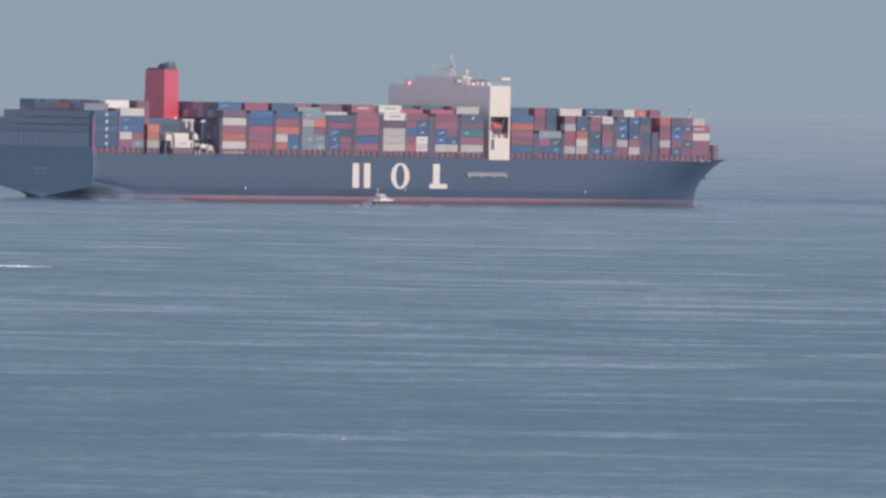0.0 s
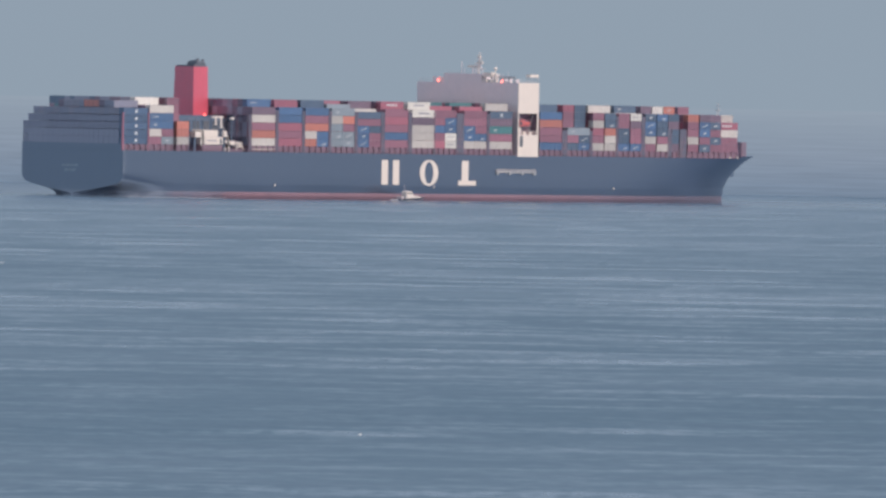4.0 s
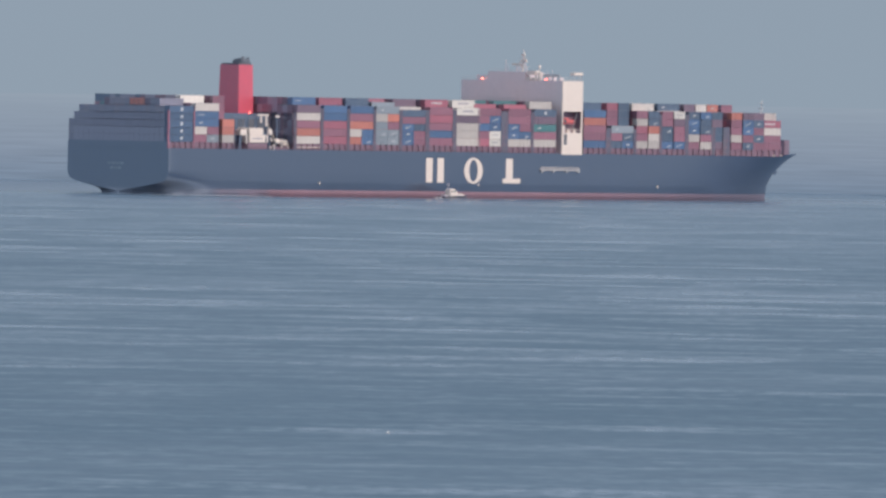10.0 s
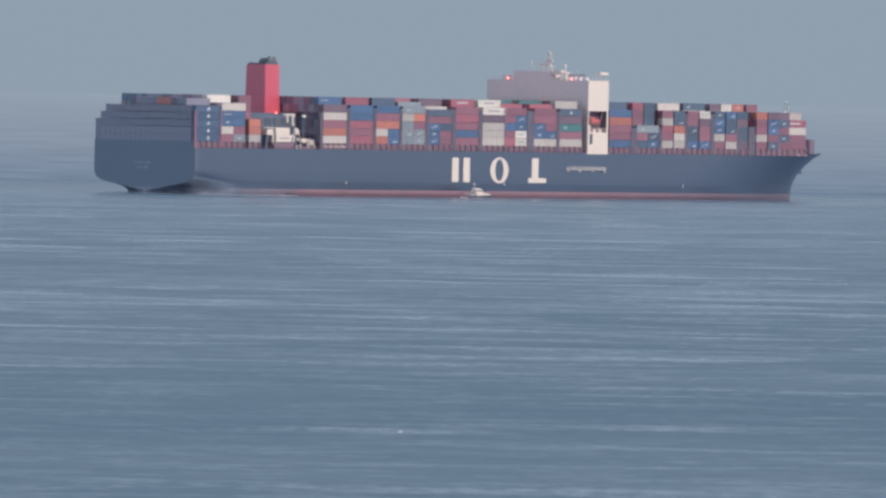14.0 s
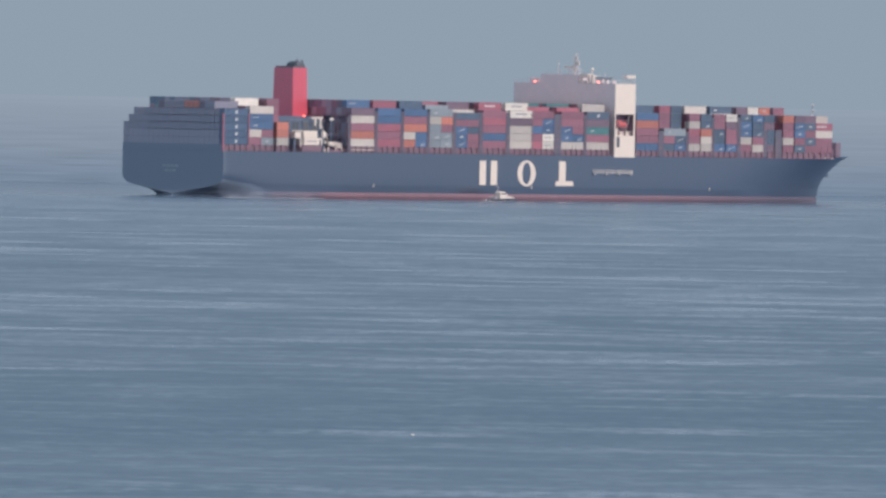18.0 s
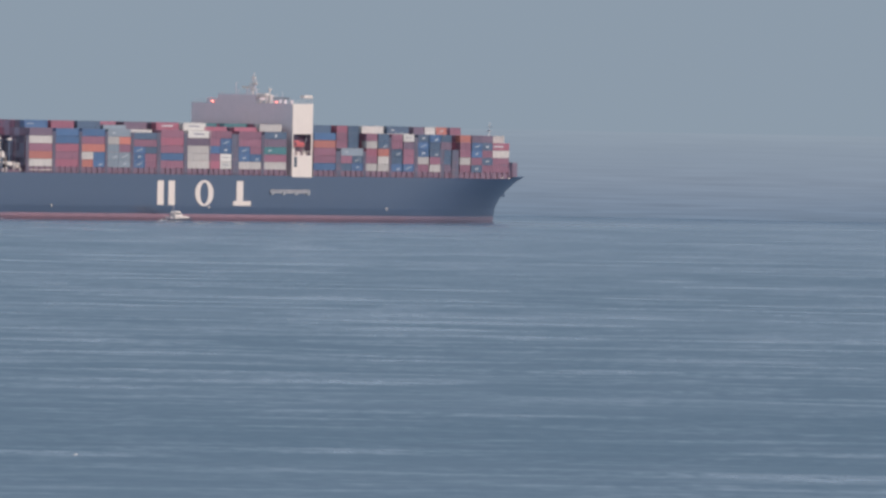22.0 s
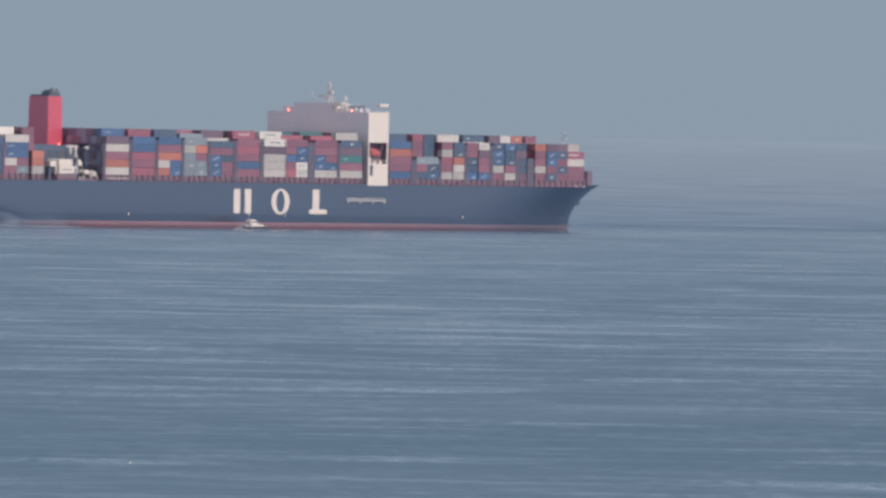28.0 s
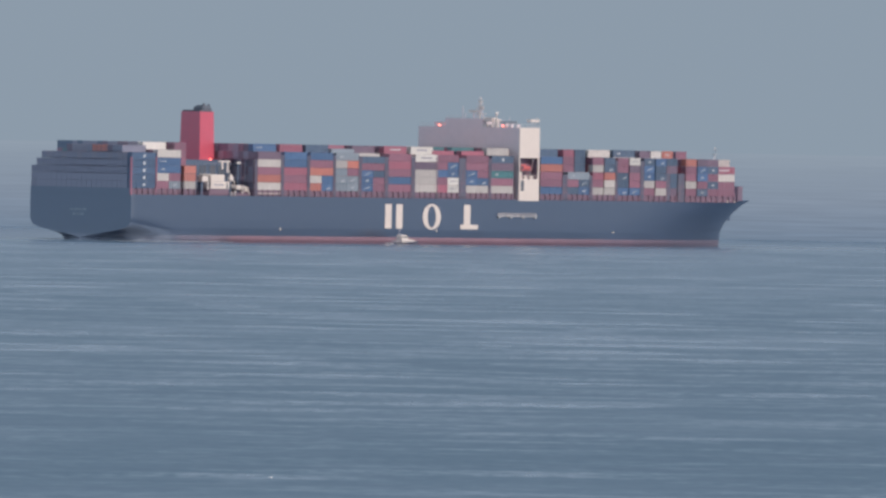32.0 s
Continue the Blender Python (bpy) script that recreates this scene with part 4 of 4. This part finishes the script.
part("funnel_cap", bevelled(57.5, 64.3, -4.0, 5.1, 47.0, 47.6, 0.15, 0.95), SOOT, funnel)
part("soot_hood", bevelled(59.4, 64.6, -3.6, 2.0, 47.6, 49.2, 0.4, 0.8), SOOT, funnel, "sooty black hood")
for x, y, h in ((60.4, -2.3, 49.5), (62.2, -0.9, 49.9), (63.4, -2.2, 49.6), (61.4, 0.5, 49.3)):
    part("exhaust_pipe", rod(bmesh.new(), (x, y, 47.5), (x + 0.5, y, h), 0.55, 10), SOOT, funnel)
part("funnel_lamp", ball(bmesh.new(), (62.5, -5.0, 29.6), 0.28), LAMP, funnel, "glowing lamp at the funnel's foot")
casing = part("engine_casing", bevelled(36.0, 64.0, -13.0, 13.0, DECK_Z - 0.1, 29.5, 0.2), BOX["d"], ship, "dark engine casing below the funnel")
for i in range(5):
    part("vent_louvre", block(bmesh.new(), 38 + i * 5.0, 41.5 + i * 5.0, -13.08, -13.0, 24.0, 27.5), SOOT, casing)
hut = part("deck_store", bevelled(41.5, 51.2, -25.2, -19.0, 19.1, 21.75, 0.12), WHITE, ship, "white deck store beside the engine casing")
part("upper_store", bevelled(41.5, 48.8, -25.0, -19.6, 21.8, 24.3, 0.12), WHITE, hut)
part("store_plinth", block(bmesh.new(), 41.2, 51.4, -24.6, -18.6, DECK_Z - 0.1, 19.1), DECK, hut)
part("store_marking", block(bmesh.new(), 43.0, 48.2, -25.24, -25.2, 20.35, 20.75), BOX["m"], hut, "dark unreadable lettering bar")
part("doorway", block(bmesh.new(), 49.6, 50.4, -25.24, -25.2, 19.2, 21.2), SOOT, hut)
hut2 = part("valve_house", bevelled(36.9, 40.2, -25.1, -22.4, 21.6, 23.7, 0.12), WHITE, ship, "small white valve house on a pedestal")
part("pedestal", block(bmesh.new(), 37.4, 38.4, -24.0, -22.6, DECK_Z - 0.1, 21.6), BOX["d"], hut2)
part("ladder_post", rod(bmesh.new(), (40.0, -25.0, 18.6), (40.0, -25.0, 21.7), 0.3, 8), WHITE, hut2)
bm = rod(bmesh.new(), (35.6, -24.9, 24.3), (41.2, -24.9, 24.3), 0.12, 6)
for x in (35.8, 37.6, 39.4, 41.0):
    rod(bm, (x, -24.9, 23.4), (x, -24.9, 24.35), 0.09, 5)
part("roof_rail", bm, WHITE, hut2)

gantry = part("hose_gantry", bevelled(46.0, 52.0, -24.6, -23.9, 28.7, 29.3, 0.1), WHITE, ship, "white hose gantry over the deck store")
for x, z in ((48.2, 26.2), (51.0, 25.0)):
    part("hanger", bevelled(x - 0.4, x + 0.4, -24.5, -24.0, z, 28.7, 0.1), WHITE, gantry)
for x in (46.4, 51.8):
    part("gantry_post", rod(bmesh.new(), (x, -23.4, DECK_Z - 0.1), (x, -23.9, 28.8), 0.14, 6), BOX["d"], gantry)
flood = part("floodlight_post", rod(bmesh.new(), (57.0, -23.6, DECK_Z - 0.1), (57.0, -23.6, 28.4), 0.14, 8), BOX["d"], ship, "floodlight with a white housing on a tall dark post")
part("housing", bevelled(56.2, 58.0, -24.2, -23.3, 28.2, 29.0, 0.12), WHITE, flood)
crane = part("provision_crane", rod(bmesh.new(), (53.6, -23.2, DECK_Z - 0.1), (53.6, -23.2, 22.0), 0.5, 10), BOX["d"], ship, "provision crane with a white cab and short jib")
part("crane_cab", bevelled(52.6, 54.8, -24.2, -22.2, 21.9, 24.2, 0.35, 0.8), WHITE, crane)
part("jib", rod(bmesh.new(), (53.4, -23.4, 24.0), (51.6, -23.6, 27.6), 0.16, 8, 0.1), WHITE, crane)
part("strut", rod(bmesh.new(), (54.6, -24.0, 22.4), (55.9, -24.0, 18.8), 0.16, 8), WHITE, crane)
part("hook_block", bevelled(53.2, 54.0, -24.5, -24.0, 19.6, 20.8, 0.12), WHITE, crane)
winch = part("mooring_winch", rod(bmesh.new(), (60.9, -24.4, 18.9), (60.9, -21.6, 18.9), 0.8, 12), WHITE, ship, "white mooring winch with bent pipes on deck")
part("winch_housing", bevelled(55.6, 58.2, -24.6, -22.6, 19.0, 20.5, 0.2), WHITE, winch)
part("winch_leg", rod(bmesh.new(), (58.8, -24.6, 17.2), (58.8, -24.6, 20.2), 0.28, 8), WHITE, winch)
part("winch_leg", rod(bmesh.new(), (62.4, -24.6, 17.2), (61.0, -24.6, 20.0), 0.28, 8), WHITE, winch)
part("winch_pipe", rod(bmesh.new(), (58.0, -24.7, 20.2), (61.4, -24.7, 19.7), 0.24, 8), WHITE, winch)
part("winch_bed", block(bmesh.new(), 55.4, 62.6, -24.3, -21.2, DECK_Z - 0.1, 17.6), DECK, winch)
for x, y, h in ((54.8, -24.6, 18.2), (52.6, -25.0, 17.7)):
    bm = rod(bmesh.new(), (x, y, DECK_Z - 0.1), (x, y, h), 0.3, 8)
    ball(bm, (x, y, h), 0.5, (1, 1, 0.7), 10)
    part("mushroom_vent", bm, WHITE, ship, "small white mushroom vent on deck")
walk_deck = bmesh.new()
for z in (20.2, 23.2, 28.2):
    block(walk_deck, 36.5, 63.8, -21.6, -20.4, z, z + 0.12)
part("scaffold_walkway", walk_deck, BOX["s"], ship, "steel walkways beside the engine casing")
for x in np.linspace(36.8, 63.4, 8):
    part("walkway_post", rod(bmesh.new(), (float(x), -21.5, DECK_Z - 0.1), (float(x), -21.5, 28.2), 0.12, 5), BOX["d"], ship)

# ---- pilot boat alongside ----
pilot = tagged(new("pilot_boat"), "small pilot boat with white wheelhouse and dark hull", "boat")
bm = bmesh.new()
prof = [(-7.4, 1.9), (-6.8, 2.2), (-2.5, 2.3), (1.6, 2.2), (4, 1.6), (5.8, 0.7), (6.8, 0.05)]
ringp = []
for x, b in prof:
    rise = 0.5 * max(0, (x + 2) / 10)
    ringp.append([bm.verts.new((x - (0.9 if z < 0.3 and x > 4 else 0), y, z)) for y, z in ((-b * 0.7, -0.4), (-b, 0.62 + rise), (b, 0.62 + rise), (b * 0.7, -0.4))])
for a, b in zip(ringp, ringp[1:]):
    for k in range(4):
        bm.faces.new((a[k], b[k], b[(k + 1) % 4], a[(k + 1) % 4]))
bm.faces.new(ringp[0])
bm.faces.new(ringp[-1][::-1])
part("hull", bm, DIM, pilot, "dark low hull")


def side_shape(outline, half, lean):
    """A deckhouse from its side outline (x, z), its walls leaning in towards the roof."""
    bm = bmesh.new()
    sides = [[bm.verts.new((x, k * (half - lean * max(z - 0.6, 0)), z)) for x, z in outline] for k in (-1, 1)]
    for k in range(len(outline)):
        j = (k + 1) % len(outline)
        bm.faces.new((sides[0][k], sides[0][j], sides[1][j], sides[1][k]))
    bm.faces.new(sides[0][::-1])
    bm.faces.new(sides[1])
    bmesh.ops.recalc_face_normals(bm, faces=bm.faces)
    bmesh.ops.bevel(bm, geom=bm.edges[:], offset=0.08, segments=2, affect="EDGES")
    return bm


cab = part("wheelhouse", side_shape(((-4.0, 0.5), (-3.8, 3.0), (-3.3, 3.3), (-1.1, 3.3), (-0.2, 2.3), (-0.1, 0.5)), 1.6, 0.16), WHITE, pilot, "white wheelhouse with a raked front")
for x in (-3.2, -2.2, -1.2):
    for k in (-1, 1):
        part("window", block(bmesh.new(), x - 0.36, x + 0.36, k * 1.36 - 0.04, k * 1.36 + 0.04, 2.15, 2.75), GLASS, cab)
part("foredeck", side_shape(((-0.1, 0.5), (-0.1, 1.75), (2.2, 1.45), (3.9, 1.05), (4.1, 0.5)), 1.45, 0.2), WHITE, pilot)
part("stern_locker", bevelled(-6.2, -5.0, -1.1, 1.1, 0.5, 1.2, 0.1), GREYW, pilot)
bm = rod(bmesh.new(), (-3.6, 0, 3.1), (-3.6, 0, 5.5), 0.1, 6)
rod(bm, (-3.6, -0.7, 4.7), (-3.6, 0.7, 4.7), 0.08, 5)
part("mast", bm, GREYW, pilot)
bm = bmesh.new()
for y in (-2.2, 2.2):
    rod(bm, (-6.8, y * 0.93, 1.4), (1.6, y * 0.93, 1.55), 0.05, 5)
    for i in range(6):
        rod(bm, (-6.8 + i * 1.65, y * 0.93, 0.6), (-6.8 + i * 1.65, y * 0.93, 1.45), 0.05, 4)
part("rail", bm, STEEL, pilot)
part("fender", rod(bmesh.new(), (-6.8, -2.2, 0.45), (3.4, -1.85, 0.8), 0.14, 8), BLACK, pilot)

wake = tagged(new("boat_wake"), "thin white wash trailing behind the pilot boat", "foam")
for i in range(6):
    r = random.Random(40 + i)
    x, y = -5.5 - i * 1.2, r.uniform(-1.6, 1.2)
    part("foam_patch", ball(bmesh.new(), (x, y, 0.1), 1.0, (r.uniform(0.5, 1.3), r.uniform(0.3, 0.7), 0.12), 8), FOAM, wake)

# ---- pale sheet added under the counter, to throw light up on it ----
BOUNCE = material("pale_bounce_sheet", (0.45, 0.5, 0.54), 0.5, vary=0.2, grain=0.4, bump=0.4, gloss=0.5)
bm = bmesh.new()
edge_in, edge_out = [], []
for i in range(13):
    s = -3.0 + 4.2 * i
    r = random.Random(300 + i)
    edge_in.append(bm.verts.new((s, 25.0 - 20.0 * max(0.0, (i - 6) / 6), 0.07)))
    edge_out.append(bm.verts.new((s, -26.0 - r.uniform(3.0, 6.0), 0.07)))
for i in range(12):
    bm.faces.new((edge_out[i], edge_out[i + 1], edge_in[i + 1], edge_in[i]))
got = bmesh.ops.extrude_face_region(bm, geom=bm.faces[:])
bmesh.ops.translate(bm, vec=(0, 0, -0.25), verts=[v for v in got["geom"] if isinstance(v, bmesh.types.BMVert)])
wash = tagged(new("counter_bounce_sheet", bpy.data.meshes.new("counter_bounce_sheet")), "pale sheet on the water, added to throw light up on the ship's counter", "foam", kind="stuff")
bmesh.ops.recalc_face_normals(bm, faces=bm.faces)
bm.to_mesh(wash.data)
bm.free()
wash.data.materials.append(BOUNCE)

# ---- loose things on and over the sea ----
streak = tagged(new("foam_streak"), "thin line of white breaking foam on the sea", "foam")
for i in range(16):
    r = random.Random(80 + i)
    part("foam_patch", ball(bmesh.new(), (-0.4 - i * 0.75, r.uniform(-0.5, 0.5), 0.15), 1.0, (r.uniform(0.5, 1.1), 0.6, r.uniform(0.14, 0.3) * min(1, 0.3 + i * 0.12)), 8), FOAM, streak)

gull = tagged(new("seabird"), "small white seabird floating on the water", "bird")
part("body", ball(bmesh.new(), (0, 0, 0.02), 0.13, (1.4, 0.65, 0.65)), GULL, gull)
part("head", ball(bmesh.new(), (0.15, 0, 0.17), 0.05), GULL, gull)
part("beak", rod(bmesh.new(), (0.19, 0, 0.17), (0.25, 0, 0.16), 0.012, 6, 0.003), BEAK, gull)
part("tail", block(bmesh.new(), -0.27, -0.13, -0.04, 0.04, 0.06, 0.1), GULL, gull)

pigeon = tagged(new("flying_bird"), "dark bird in flight low over the sea", "bird")
part("body", ball(bmesh.new(), (0, 0, 0), 0.07, (2.1, 0.9, 0.85)), BIRD, pigeon)
part("head", ball(bmesh.new(), (0.17, 0, 0.025), 0.042), BIRD, pigeon)
part("beak", rod(bmesh.new(), (0.2, 0, 0.02), (0.235, 0, 0.012), 0.01, 6, 0.002), BIRD, pigeon)
bm = bmesh.new()
vs = [bm.verts.new(p) for p in ((-0.1, -0.03, 0), (-0.1, 0.03, 0), (-0.27, 0.07, 0.01), (-0.27, -0.07, 0.01))]
lo = [bm.verts.new(v.co - Vector((0, 0, 0.012))) for v in vs]
bm.faces.new(vs)
bm.faces.new(lo[::-1])
for i in range(4):
    bm.faces.new((vs[i], lo[i], lo[(i + 1) % 4], vs[(i + 1) % 4]))
part("tail", bm, BIRD, pigeon)
WINGS = []
for side in (-1, 1):
    bm = bmesh.new()
    out = [(0.07, 0.0), (0.09, 0.14), (0.03, 0.24), (-0.06, 0.34), (-0.07, 0.2), (-0.08, 0.0)]
    hi = [bm.verts.new((x, side * y, 0.012 - 0.02 * y)) for x, y in out]
    lo = [bm.verts.new((x, side * y, -0.006 - 0.005 * y)) for x, y in out]
    bm.faces.new(hi)
    bm.faces.new(lo[::-1])
    for i in range(6):
        bm.faces.new((hi[i], lo[i], lo[(i + 1) % 6], hi[(i + 1) % 6]))
    WINGS.append((part("wing", bm, BIRD, pigeon), side))


def motions():
    """All that moves: the ship with its cargo, the pilot boat, the foam and the bird."""
    a, b = ship_pose(0), ship_pose(32)
    walk(ship, [(0, a), (32, b)])
    walk(wash, [(0, a), (32, b)])
    for thing, place in CARGO:
        walk(thing, [(0, a @ place), (32, b @ place)])
    drift = [(0, 150.2), (6, 148.6), (9, 148.4), (13, 148.8), (17, 147.0), (19, 146.2), (23, 145.0), (28, 144.8), (32, 144.4)]
    walk(pilot, [(t, ship_pose(t) @ pose(s - 6.6, -33.0, 0, 0, 1.0 * math.sin(1.9 * t), 0)) for t, s in drift])
    walk(wake, [(t, ship_pose(t) @ pose(s - 6.6, -33.0, 0)) for t, s in drift])
    walk(gull, [(t, pose(-5.87 + dx, 1263.76 + dy, 0.1, 0, 0, 25)) for t, dx, dy in
                ((0, -0.76, -5.0), (6, -0.38, -2.0), (9, -0.08, -2.0), (13, 0.04, -2.0), (28, -0.12, -3.0), (32, 0.28, -1.0))])
    walk(streak, [(0, pose(-75.6, 2510, 0, 0, 0, 3)), (32, pose(-75.6 - 104, 2510, 0, 0, 0, 3))])
    walk(pigeon, [(0, pose(243, 150, 42, 0, 0, 183)), (16.5, pose(12.5, 150, 36.5, 0, 4, 183)),
                  (17.1, pose(4.30, 150, 34.73, 0, 8, 182)),
                  (17.2, pose(2.88, 150, 34.35, 0, -10, 182)),
                  (17.3, pose(1.52, 150, 33.90, 0, -10, 182)),
                  (17.5, pose(-1.45, 150, 33.28, 0, 8, 182)),
                  (17.6, pose(-2.83, 150, 33.10, 0, 4, 182)),
                  (17.7, pose(-4.19, 150, 33.02, 0, 8, 182)),
                  (17.8, pose(-5.58, 150, 32.86, 0, 8, 182)),
                  (18.3, pose(-12.5, 150, 33.2, 0, -2, 181)), (32, pose(-205, 152, 60, 0, -6, 181))])
    for wing, side in WINGS:
        beat = [(17.0, 10), (17.1, -20), (17.2, 5), (17.3, 25), (17.4, -25), (17.5, 50), (17.6, 5), (17.7, -22), (17.8, 15), (18.0, 30)]
        walk(wing, [(0, pose(0, 0, 0, side * 10)), (16.8, pose(0, 0, 0, side * 20))] + [(t, pose(0, 0, 0, side * d)) for t, d in beat] + [(32, pose(0, 0, 0, side * 10))])


motions()
